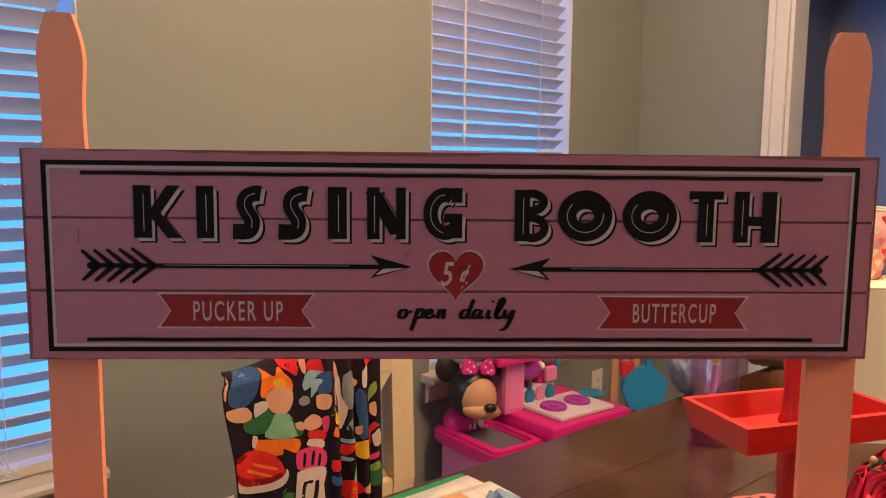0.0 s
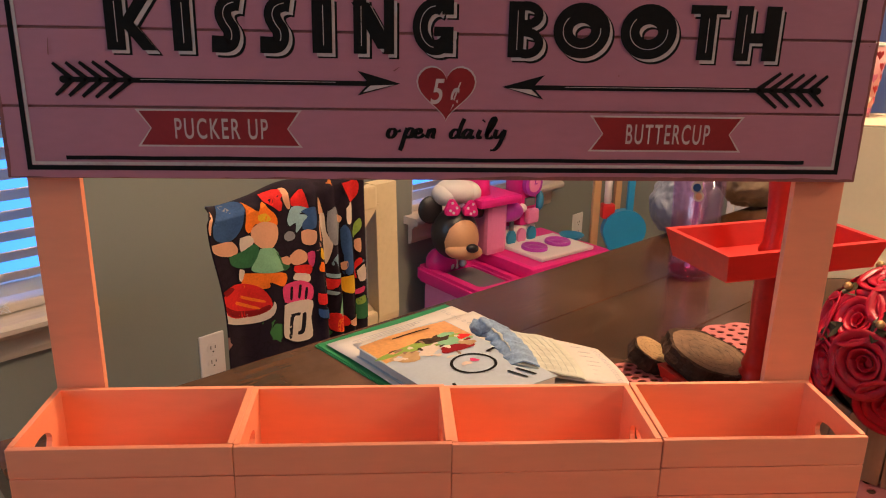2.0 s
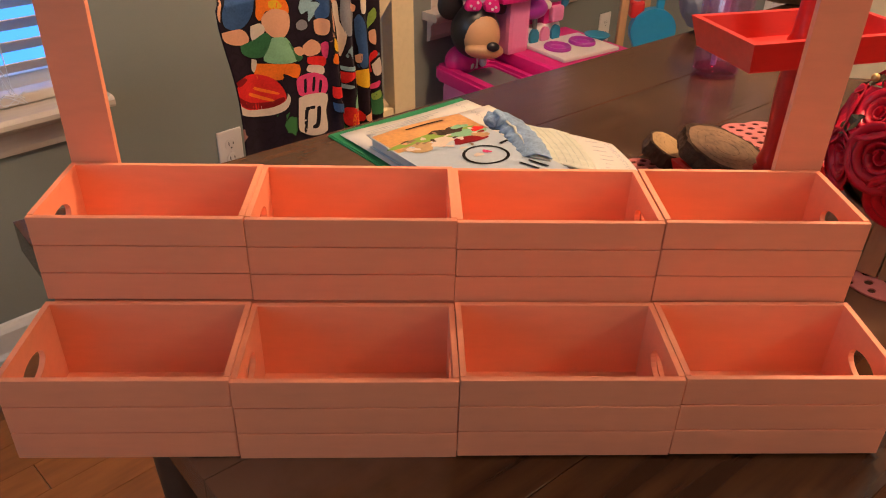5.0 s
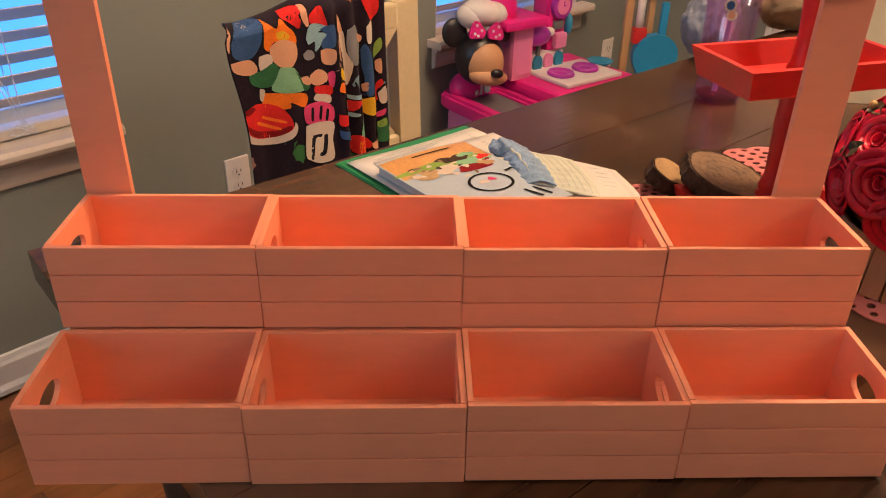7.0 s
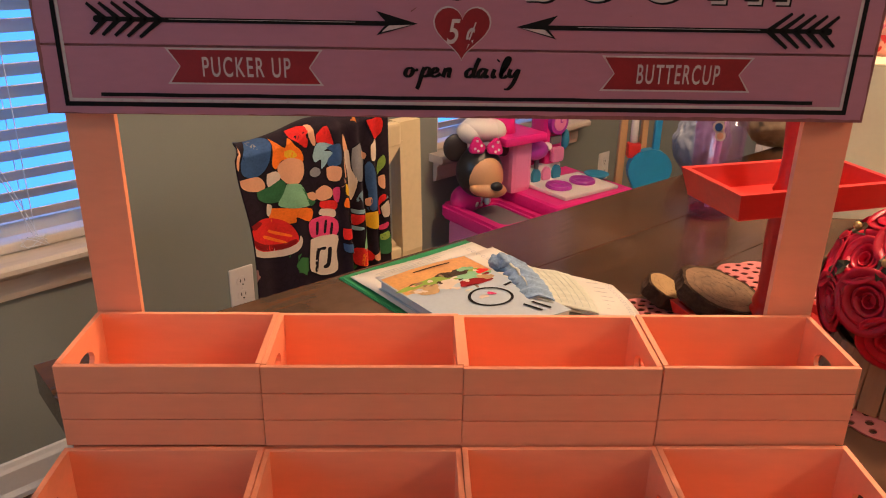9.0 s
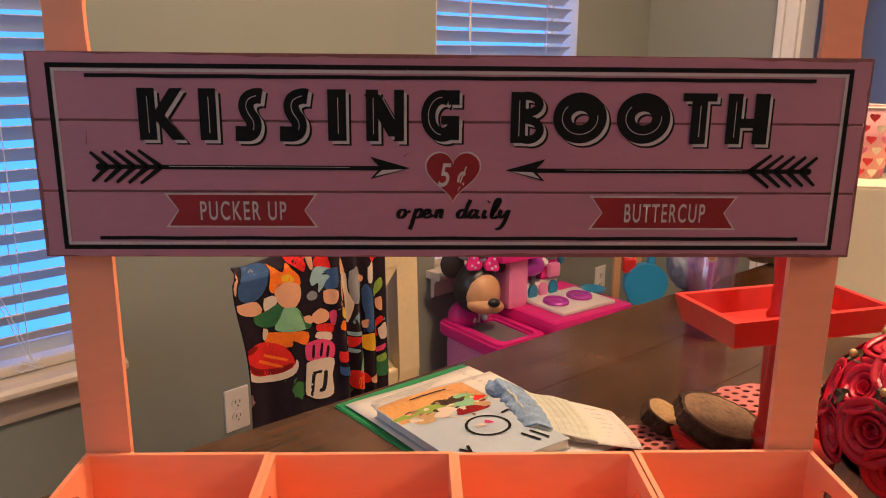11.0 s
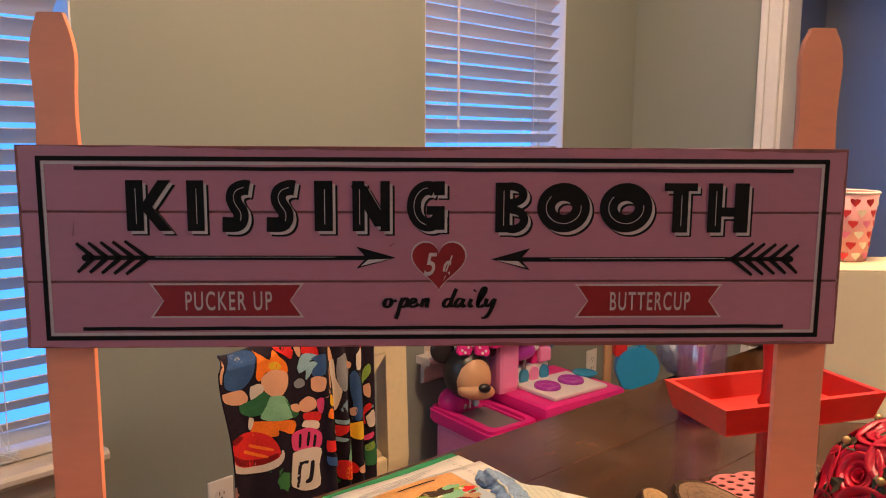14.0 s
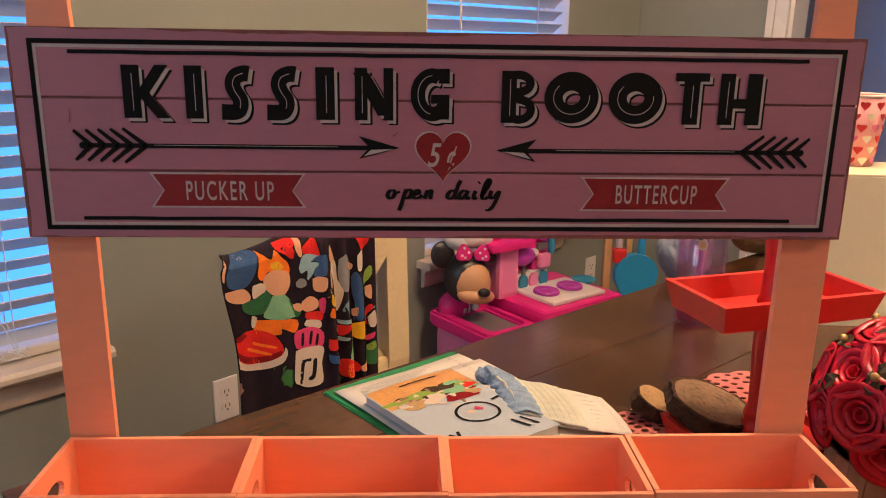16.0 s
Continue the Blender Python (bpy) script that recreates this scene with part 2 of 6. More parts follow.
def printed_cloth():
    """Dark fleece with a crowded print of coloured patches."""
    m = bpy.data.materials.new("printed_cloth")
    m.use_nodes = True
    nt = m.node_tree
    b = nt.nodes["Principled BSDF"]
    co = nt.nodes.new("ShaderNodeTexCoord")
    wob = nt.nodes.new("ShaderNodeTexNoise")
    wob.inputs["Scale"].default_value = 22
    nt.links.new(co.outputs["Object"], wob.inputs["Vector"])
    add = nt.nodes.new("ShaderNodeMixRGB")
    add.blend_type = "LINEAR_LIGHT"
    add.inputs[0].default_value = 0.035
    nt.links.new(co.outputs["Object"], add.inputs[1])
    nt.links.new(wob.outputs["Color"], add.inputs[2])
    v = nt.nodes.new("ShaderNodeTexVoronoi")
    v.inputs["Scale"].default_value = 42
    nt.links.new(add.outputs[0], v.inputs["Vector"])
    sep = nt.nodes.new("ShaderNodeSeparateColor")
    nt.links.new(v.outputs["Color"], sep.inputs[0])
    r = nt.nodes.new("ShaderNodeValToRGB")
    r.color_ramp.interpolation = "CONSTANT"
    e = r.color_ramp.elements
    stops = [(0.0, (0.016, 0.008, 0.016)), (0.955, (0.35, 0.02, 0.02)), (0.96, (0.03, 0.07, 0.17)), (0.965, (0.42, 0.33, 0.29)),
             (0.97, (0.50, 0.16, 0.03)), (0.975, (0.42, 0.20, 0.16)), (0.98, (0.05, 0.18, 0.05)), (0.985, (0.20, 0.32, 0.38)), (0.99, (0.45, 0.30, 0.03))]
    while len(e) < len(stops):
        e.new(0.5)
    for el, (p, c) in zip(e, stops):
        el.position, el.color = p, (*c, 1)
    nt.links.new(sep.outputs[0], r.inputs[0])
    edge = nt.nodes.new("ShaderNodeTexVoronoi")
    edge.feature = "DISTANCE_TO_EDGE"
    edge.inputs["Scale"].default_value = 42
    nt.links.new(add.outputs[0], edge.inputs["Vector"])
    line = ramp(nt, edge.outputs["Distance"], [(0.03, (0, 0, 0)), (0.06, (1, 1, 1))])
    mul = nt.nodes.new("ShaderNodeMixRGB")
    mul.blend_type = "MULTIPLY"
    mul.inputs[0].default_value = 0.25
    nt.links.new(r.outputs[0], mul.inputs[1])
    nt.links.new(line, mul.inputs[2])
    nt.links.new(mul.outputs[0], b.inputs["Base Color"])
    b.inputs["Roughness"].default_value = 0.8
    b.inputs["Sheen Weight"].default_value = 0.02
    b.inputs["Specular IOR Level"].default_value = 0.2
    fz = nt.nodes.new("ShaderNodeTexNoise")
    fz.inputs["Scale"].default_value = 400
    nt.links.new(co.outputs["Object"], fz.inputs["Vector"])
    bp = nt.nodes.new("ShaderNodeBump")
    bp.inputs["Strength"].default_value, bp.inputs["Distance"].default_value = 0.3, 0.001
    nt.links.new(fz.outputs[0], bp.inputs["Height"])
    nt.links.new(bp.outputs[0], b.inputs["Normal"])
    return m


CLOTH_PRINT = printed_cloth()
CLOTH_DARK = paint("print_black", (0.009, 0.006, 0.010), 0.8, 0.3, 30, 300, 0.2)
P_MINT = paint("print_mint", (0.20, 0.42, 0.24), 0.8, 0.25, 30, 300, 0.2)
P_DARK_RED = paint("print_dark_red", (0.20, 0.006, 0.008), 0.8, 0.3, 30, 300, 0.2)
P_CYAN = paint("print_pale_blue", (0.26, 0.42, 0.46), 0.8, 0.25, 30, 300, 0.2)
P_LIME = paint("print_lime", (0.22, 0.34, 0.06), 0.8, 0.25, 30, 300, 0.2)
P_ORANGE = paint("print_orange", (0.78, 0.17, 0.015), 0.8, 0.25, 30, 300, 0.2)
P_GREEN = paint("print_green", (0.03, 0.13, 0.05), 0.8, 0.35, 30, 300, 0.2)
P_RED = paint("print_red", (0.62, 0.020, 0.018), 0.8, 0.3, 30, 300, 0.2)
P_BLUE = paint("print_blue", (0.035, 0.085, 0.20), 0.8, 0.3, 30, 300, 0.2)
P_SKIN = paint("print_tan", (0.66, 0.34, 0.20), 0.8, 0.1, 30, 300, 0.2)
P_WHITE = paint("print_white", (0.62, 0.52, 0.42), 0.8, 0.12, 30, 300, 0.2)
P_GREY = paint("print_grey", (0.22, 0.22, 0.23), 0.8, 0.2, 30, 300, 0.2)
P_YELLOW = paint("print_yellow", (0.68, 0.40, 0.02), 0.8, 0.2, 30, 300, 0.2)
P_PINK = paint("print_pink", (0.60, 0.05, 0.15), 0.8, 0.3, 30, 300, 0.2)


# ---- building helpers ----
def part(name, bm, material, parent=None, label="", smooth=False):
    """Links a bmesh as one mesh object, under a thing or a part."""
    me = bpy.data.meshes.new(name)
    bmesh.ops.recalc_face_normals(bm, faces=bm.faces)
    if smooth:
        for f in bm.faces:
            f.smooth = True
    bm.to_mesh(me)
    bm.free()
    me.materials.append(material)
    ob = new(name, me)
    if parent is not None:
        ob.parent = parent
    if label:
        ob["label"] = label
    return ob


def repeat(ob, parent, m, label=""):
    """Another object on the mesh of ob."""
    o = new(ob.name.split(".")[0], ob.data)
    o.parent = parent
    o.matrix_basis = m
    if label:
        o["label"] = label
    return o


def thing(name, m, label, category, group="", kind=""):
    ob = new(name)
    ob.empty_display_size = 0.05
    ob.matrix_basis = m
    return tagged(ob, label, category, group, kind)


def add_box(bm, x0, x1, y0, y1, z0, z1, bevel=0.0):
    g = bmesh.ops.create_cube(bm, size=1, matrix=Matrix.Translation(((x0 + x1) / 2, (y0 + y1) / 2, (z0 + z1) / 2)) @ Matrix.Diagonal((x1 - x0, y1 - y0, z1 - z0, 1)))
    if bevel:
        es = list({e for v in g["verts"] for e in v.link_edges})
        bmesh.ops.bevel(bm, geom=es, offset=bevel, segments=2, profile=0.6, affect="EDGES")
    return bm


def box(x0, x1, y0, y1, z0, z1, bevel=0.0):
    return add_box(bmesh.new(), x0, x1, y0, y1, z0, z1, bevel)


def lathe(profile, seg=32, bm=None, centre=(0, 0)):
    """A turned body from (radius, height) pairs."""
    bm = bm or bmesh.new()
    rings = []
    for r, z in profile:
        if r < 1e-6:
            rings.append([bm.verts.new((centre[0], centre[1], z))])
        else:
            rings.append([bm.verts.new((centre[0] + r * math.cos(2 * math.pi * k / seg), centre[1] + r * math.sin(2 * math.pi * k / seg), z)) for k in range(seg)])
    for a, b in zip(rings, rings[1:]):
        for k in range(seg):
            j = (k + 1) % seg
            q = [a[k % len(a)], a[j % len(a)], b[j % len(b)], b[k % len(b)]]
            q = list(dict.fromkeys(q))
            if len(q) > 2:
                bm.faces.new(q)
    return bm


def tube(points, radius, seg=8, bm=None, cap=True):
    bm = bm or bmesh.new()
    pts = [Vector(p) for p in points]
    rings = []
    for i, p in enumerate(pts):
        d = (pts[min(i + 1, len(pts) - 1)] - pts[max(i - 1, 0)]).normalized()
        a = d.cross(Vector((0, 0, 1)) if abs(d.z) < 0.9 else Vector((1, 0, 0))).normalized()
        b = d.cross(a)
        r = radius[i] if isinstance(radius, (list, tuple)) else radius
        rings.append([bm.verts.new(p + r * (math.cos(2 * math.pi * k / seg) * a + math.sin(2 * math.pi * k / seg) * b)) for k in range(seg)])
    for a, b in zip(rings, rings[1:]):
        for k in range(seg):
            bm.faces.new((a[k], a[(k + 1) % seg], b[(k + 1) % seg], b[k]))
    if cap:
        bm.faces.new(rings[0])
        bm.faces.new(rings[-1])
    return bm


def ball(bm, centre, size, u=20, v=12, turn=None):
    m = Matrix.Translation(centre) @ (turn or Matrix()) @ Matrix.Diagonal((*size, 1))
    bmesh.ops.create_uvsphere(bm, u_segments=u, v_segments=v, radius=1, matrix=m)
    return bm


def prism(outlines, depth, axis="y", at=0.0, bm=None):
    """A plate from one outline, and holes if more are given, in (x, z) for axis y, (x, y) for z, (y, z) for x; it reaches from at to at + depth."""
    bm = bm or bmesh.new()

    def put(a, b):
        return {"y": (a, at, b), "z": (a, b, at), "x": (at, a, b)}[axis]
    edges = []
    for loop in outlines:
        vs = [bm.verts.new(put(a, b)) for a, b in loop]
        edges += [bm.edges.new((vs[k], vs[(k + 1) % len(vs)])) for k in range(len(vs))]
    fill = bmesh.ops.triangle_fill(bm, edges=edges, use_beauty=True)
    faces = [f for f in fill["geom"] if isinstance(f, bmesh.types.BMFace)]
    ext = bmesh.ops.extrude_face_region(bm, geom=faces)
    shift = {"y": (0, depth, 0), "z": (0, 0, depth), "x": (depth, 0, 0)}[axis]
    bmesh.ops.translate(bm, verts=[v for v in ext["geom"] if isinstance(v, bmesh.types.BMVert)], vec=shift)
    return bm


def oval(cx, cy, rx, ry, n=24, a0=0.0, a1=360.0):
    return [(cx + rx * math.cos(radians(a0 + (a1 - a0) * k / n)), cy + ry * math.sin(radians(a0 + (a1 - a0) * k / n))) for k in range(n + (0 if a1 - a0 >= 360 else 1))]


def heart(cx, cy, w, h, n=40):
    out = []
    for k in range(n):
        t = 2 * math.pi * k / n
        x = 16 * math.sin(t) ** 3
        y = 13 * math.cos(t) - 5 * math.cos(2 * t) - 2 * math.cos(3 * t) - math.cos(4 * t)
        out.append((cx + x / 32 * w, cy + (y + 2.5) / 29 * h))
    return out


# ---- room ----
NW = 1.68           # the window wall, across the room
UE = 2.83           # the wall with the doorway
U0, N0, TOP = -1.9, -2.4, 2.6
WIN = [(-0.10, 0.622), (1.638, 2.351)]
WZ0, WZ1 = 0.557, 2.10


def room_part(name, bm, mat, label, kind="structure", category=""):
    ob = part(name, bm, mat)
    ob.matrix_basis = ROOM
    return tagged(ob, label, category, kind=kind)


def outline(x0, x1, y0, y1):
    return [(x0, y0), (x1, y0), (x1, y1), (x0, y1)]


floor = room_part("floor", box(U0 - 0.12, 5.2, N0 - 0.12, NW + 0.12, -0.10, -0.012), FLOOR_WOOD, "reddish brown wooden plank floor", category="floor")
wall_a = room_part("wall_west", prism([outline(U0, UE + 0.12, -0.01, TOP)] + [outline(a, b, WZ0, WZ1) for a, b in WIN], 0.14, "y", NW), WALL_PAINT,
                   "warm grey painted wall with two windows", category="wall")
room_part("wall_north", prism([[(N0, -0.01), (0.10, -0.01), (0.10, 2.06), (1.095, 2.06), (1.095, -0.01), (NW - 0.002, -0.01), (NW - 0.002, TOP), (N0, TOP)]], 0.12, "x", UE), WALL_PAINT,
          "warm grey painted wall with an open doorway", category="wall")
room_part("wall_south", box(U0 - 0.12, UE + 0.12, N0 - 0.12, N0, -0.01, TOP), WALL_PAINT, "warm grey painted wall", category="wall")
# the opening in this unseen wall is added to hold the bluish fill light
room_part("wall_east", prism([outline(N0, NW + 0.12, -0.01, TOP), outline(0.10, 1.50, 0.85, 2.15)], 0.12, "x", U0 - 0.12), WALL_PAINT, "warm grey painted wall with an opening added for the fill light", category="wall")
room_part("ceiling", box(U0 - 0.12, 5.2, N0 - 0.12, NW + 0.14, TOP, TOP + 0.1), CEILING_PAINT, "white painted ceiling", category="ceiling")
# the next room beyond the doorway; its unseen side opening is added to let light in
room_part("wall_next_room", box(5.0, 5.12, N0, NW + 0.14, -0.01, TOP), FAR_PAINT, "blue grey painted wall of the next room", category="wall")
room_part("wall_next_side", prism([outline(UE + 0.12, 5.0, -0.01, TOP), outline(3.4, 4.6, 0.6, 2.1)], 0.14, "y", NW), FAR_PAINT, "blue grey painted wall with an unseen opening added to let in light", category="wall")
room_part("wall_next_south", box(UE + 0.12, 5.0, N0 - 0.12, N0, -0.01, TOP), FAR_PAINT, "blue grey painted wall", category="wall")

# doorway casing, jamb and baseboards
casing = thing("door_1", ROOM, "cream painted doorway casing without a door", "door frame", kind="structure")
bm = bmesh.new()
add_box(bm, UE - 0.018, UE + 0.002, 1.096, 1.1405, 0, 2.14, 0.004)
part("casing", bm, TRIM_PAINT, casing)
part("casing_bead", box(UE - 0.026, UE - 0.002, 1.141, 1.167, 0, 2.16, 0.004), TRIM_PAINT, casing)
part("casing", box(UE - 0.018, UE + 0.002, 0.015, 0.100, 0, 2.14, 0.004), TRIM_PAINT, casing)
part("head_casing", box(UE - 0.020, UE + 0.002, 0.015, 1.167, 2.062, 2.145, 0.004), TRIM_PAINT, casing)
part("jamb", box(UE - 0.004, UE + 0.125, 1.080, 1.095, 0, 2.06, 0.002), TRIM_PAINT, casing)
part("jamb", box(UE - 0.004, UE + 0.125, 0.100, 0.115, 0, 2.06, 0.002), TRIM_PAINT, casing)


def baseboard(m, length, label):
    prof = [(0, 0), (-0.024, 0), (-0.024, 0.012), (-0.015, 0.022), (-0.015, 0.070), (-0.010, 0.078), (-0.006, 0.088), (0, 0.090)]
    b = prism([prof], length, "x", 0)
    ob = part("baseboard", b, TRIM_PAINT)
    ob.matrix_basis = m
    return tagged(ob, label, "baseboard", kind="structure")


baseboard(ROOM @ pose(U0, NW, 0), UE - U0, "cream painted baseboard along the window wall")
baseboard(ROOM @ pose(UE, NW - 0.03, 0, 0, 0, -90), NW - 1.175 - 0.03, "cream painted baseboard beside the doorway")


# daylight outside the windows
def glow(name, colour, strength):
    m = bpy.data.materials.new(name)
    m.use_nodes = True
    nt = m.node_tree
    nt.nodes.remove(nt.nodes["Principled BSDF"])
    e = nt.nodes.new("ShaderNodeEmission")
    co = nt.nodes.new("ShaderNodeTexCoord")
    no = nt.nodes.new("ShaderNodeTexNoise")
    no.inputs["Scale"].default_value = 1.1
    nt.links.new(co.outputs["Object"], no.inputs["Vector"])
    c = ramp(nt, no.outputs[0], [(0.3, tuple(0.8 * v for v in colour)), (0.7, colour)])
    nt.links.new(c, e.inputs[0])
    e.inputs[1].default_value = strength
    nt.links.new(e.outputs[0], nt.nodes["Material Output"].inputs[0])
    return m


DAYLIGHT = glow("daylight_backdrop", (0.070, 0.31, 1.0), 2.4)
room_part("backdrop", box(-2.5, 5.6, 2.7, 2.75, -1.2, 3.6), DAYLIGHT, "plain bright blue daylight outside the windows", category="backdrop")


# ---- windows with blinds ----
def window(name, a, b, label, over=0.035):
    w = thing(name, ROOM @ pose(a, NW, 0), label, "window", kind="structure")
    L = b - a
    # sash and pane at the outer side of the recess
    fr = part("window_frame", prism([outline(0.0, L, WZ0, WZ1), outline(0.012, L - 0.012, WZ0 + 0.035, WZ1 - 0.035)], 0.03, "y", 0.108), TRIM_PAINT, w)
    pane = part("pane", box(0.018, L - 0.018, 0.118, 0.122, WZ0 + 0.04, WZ1 - 0.04), PANE, w)
    pane.visible_shadow = False
    for x in (-0.001, L - 0.004):
        part("window_reveal", box(x, x + 0.005, 0.001, 0.107, WZ0 + 0.003, WZ1 - 0.001), TRIM_PAINT, w)
    stool = [(-0.055, 0.0), (-0.060, 0.006), (-0.060, 0.016), (-0.052, 0.024), (0.105, 0.024), (0.105, 0.002), (0, 0.002), (0, 0)]
    s = part("window_sill", prism([[(y, z + WZ0 - 0.022) for y, z in stool]], L + 0.035 + over, "x", -0.035), SILL_WOOD, w)
    ap = [(0, 0), (-0.012, 0.004), (-0.016, 0.018), (-0.016, 0.050), (-0.024, 0.056), (-0.024, 0.066), (-0.030, 0.0685), (0, 0.0685)]
    part("sill_apron", prism([[(y, z + WZ0 - 0.0915) for y, z in ap]], L + over, "x", -0.015), SILL_WOOD, w)
    return w, L


def blind(a, b, name_label):
    L = b - a - 0.030
    w = thing("window_blind", ROOM @ pose(a + 0.008, NW + 0.032, 0), name_label, "blind", "window blinds")
    depth, pitch, tilt = 0.050, 0.0425, radians(-37)
    # one slat, slightly crowned, tilted nearly shut
    bmx = bmesh.new()
    rows = []
    for k in range(7):
        q = (k / 6 - 0.5) * depth
        crown = 0.0022 * (1 - (2 * k / 6 - 1) ** 2)
        y, z = q * math.cos(tilt) - crown * math.sin(tilt), q * math.sin(tilt) + crown * math.cos(tilt)
        rows.append((y, z))
    top = [[bmx.verts.new((x, y, z)) for x in (0, L)] for y, z in rows]
    bot = [[bmx.verts.new((x, y + 0.0022 * math.sin(tilt), z - 0.0022 * math.cos(tilt))) for x in (0, L)] for y, z in rows]
    for A in (top, bot):
        for r0, r1 in zip(A, A[1:]):
            bmx.faces.new((r0[0], r0[1], r1[1], r1[0]))
    for s in (0, 1):
        bmx.faces.new([r[s] for r in top] + [r[s] for r in reversed(bot)])
    bmx.faces.new((top[0][0], top[0][1], bot[0][1], bot[0][0]))
    bmx.faces.new((top[-1][0], top[-1][1], bot[-1][1], bot[-1][0]))
    z = WZ0 + 0.0755
    first = None
    k = 0
    while z < WZ1 - 0.05:
        m = pose(0, 0, z, random.uniform(-1.5, 1.5), random.uniform(-0.05, 0.05), 0)
        if first is None:
            first = part("slat", bmx, SLAT, w)
            first.matrix_basis = m
        else:
            repeat(first, w, m)
        z += pitch
        k += 1
    part("bottom_rail", box(0, L, -0.024, 0.024, WZ0 + 0.004, WZ0 + 0.026, 0.005), SLAT, w)
    part("head_rail", box(-0.002, L + 0.010, -0.030, 0.030, WZ1 - 0.045, WZ1 - 0.002, 0.003), SLAT, w)
    for x in (0.15, L - 0.15):
        for y in (-0.026, 0.026):
            part("ladder_cord", tube([(x, y, WZ0 + 0.02), (x, y, WZ1 - 0.05)], 0.0011, 6), CORD, w)
    return w, L


window("window_1", *WIN[0], "painted window with a moulded wooden sill", 0.005)
window("window_2", *WIN[1], "painted window with a moulded wooden sill")
b1, bl1 = blind(*WIN[0], "white slatted blind, nearly shut, with daylight between the slats")
b2, bl2 = blind(*WIN[1], "white slatted blind, nearly shut, with daylight between the slats")
for x in (0.0, 0.008):
    pts = [(0.352 + x + 0.182 * k / 12 + 0.003 * math.sin(7 * k), -0.032 + 0.002 * math.sin(4 * k + x * 90), 1.20 - 0.61 * k / 12) for k in range(13)]
    part("pull_cord", tube(pts, 0.0011, 6), CORD, b1)
tass = [(0.535 + 0.028 * math.sin(k * 1.1), -0.035 - 0.004 * math.cos(k * 2.3), 0.580 + 0.014 * math.cos(k * 1.7)) for k in range(14)]
part("cord_tangle", tube(tass, 0.0013, 6), CORD, b1, "loose tangle of white cord")
part("tilt_wand", tube([(0.13, -0.034, 2.03), (0.135, -0.036, 1.26)], 0.0028, 8), SLAT, b2)


# ---- wall sockets ----
def socket(u, z, label):
    s = thing("wall_socket", ROOM @ pose(u, NW, z), label, "socket", "wall sockets")
    part("cover_plate", box(-0.035, 0.035, -0.006, 0, -0.0575, 0.0575, 0.003), PLASTIC_WHITE, s)
    for dz in (-0.0195, 0.0195):
        f = part("receptacle", prism([oval(0, dz, 0.0165, 0.0145, 24)], -0.0030, "y", -0.0055), PLASTIC_WHITE, s)
        for x, h in ((-0.0062, 0.0045), (0.0062, 0.0036)):
            part("slot", box(x - 0.0010, x + 0.0010, -0.0092, -0.0080, dz + 0.003 - h, dz + 0.003 + h), DARK_SLOT, f)
        part("ground_hole", prism([oval(0, dz - 0.0085, 0.0022, 0.0022, 12)], -0.0012, "y", -0.0082), DARK_SLOT, f)
    part("screw", lathe([(0, 0.0), (0.003, 0.0), (0.0025, 0.0015), (0, 0.0018)], 12), PLASTIC_WHITE, s).matrix_basis = pose(0, -0.006, 0, 90)
    return s


socket(0.918, 0.322, "white duplex wall socket on the grey wall")
socket(2.585, 0.330, "white duplex wall socket behind the toy kitchen")


# ---- table ----
TL, TW, TZ = 1.90, 0.742, 0.76
table = thing("dining_table", TABLE, "dark brown wooden dining table with a worn glossy plank top", "table")
boards = 5
bw = TW / boards
for k in range(boards):
    b = box(0, TL, -(k + 1) * bw + 0.0003, -k * bw - 0.0003, TZ - 0.036, TZ, 0.0009)
    part("board", b, TABLE_WOOD, table)
part("apron", box(0.06, TL - 0.06, -0.085, -0.062, TZ - 0.125, TZ - 0.036), TABLE_SIDE, table)
part("apron", box(0.06, TL - 0.06, -TW + 0.062, -TW + 0.085, TZ - 0.125, TZ - 0.036), TABLE_SIDE, table)
part("apron", box(0.062, 0.085, -TW + 0.085, -0.085, TZ - 0.125, TZ - 0.036), TABLE_SIDE, table)
part("apron", box(TL - 0.085, TL - 0.062, -TW + 0.085, -0.085, TZ - 0.125, TZ - 0.036), TABLE_SIDE, table)
leg_shape = [(0.040, 0), (0.030, 0.02), (0.036, 0.30), (0.046, 0.52), (0.034, 0.56), (0.046, 0.60), (0.046, TZ - 0.037)]
for x, y in ((0.10, -0.10), (TL - 0.10, -0.10), (0.10, -TW + 0.10), (TL - 0.10, -TW + 0.10)):
    part("leg", lathe([(0, 0)] + leg_shape + [(0, TZ - 0.037)], 20, centre=(x, y)), TABLE_SIDE, table, smooth=True)

# ---- the booth ----
BX = 0.0025
booth = thing("display_stand", pose(BX, 0, TZ), "pink wooden booth stand with two crate rows and a sign", "display stand")
CW, CD, CH, CT = 0.1513, 0.0885, 0.0700, 0.0042
YU, ZU = 0.474, 0.0690        # front and underside of the upper row
YL = 0.382


def end_outline():
    hole = oval(CD * 0.47, CH * 0.62, 0.0185, 0.0105, 22)
    return [[(CT, 0.0), (CD - CT, 0.0), (CD - CT, CH), (CT, CH)], hole]


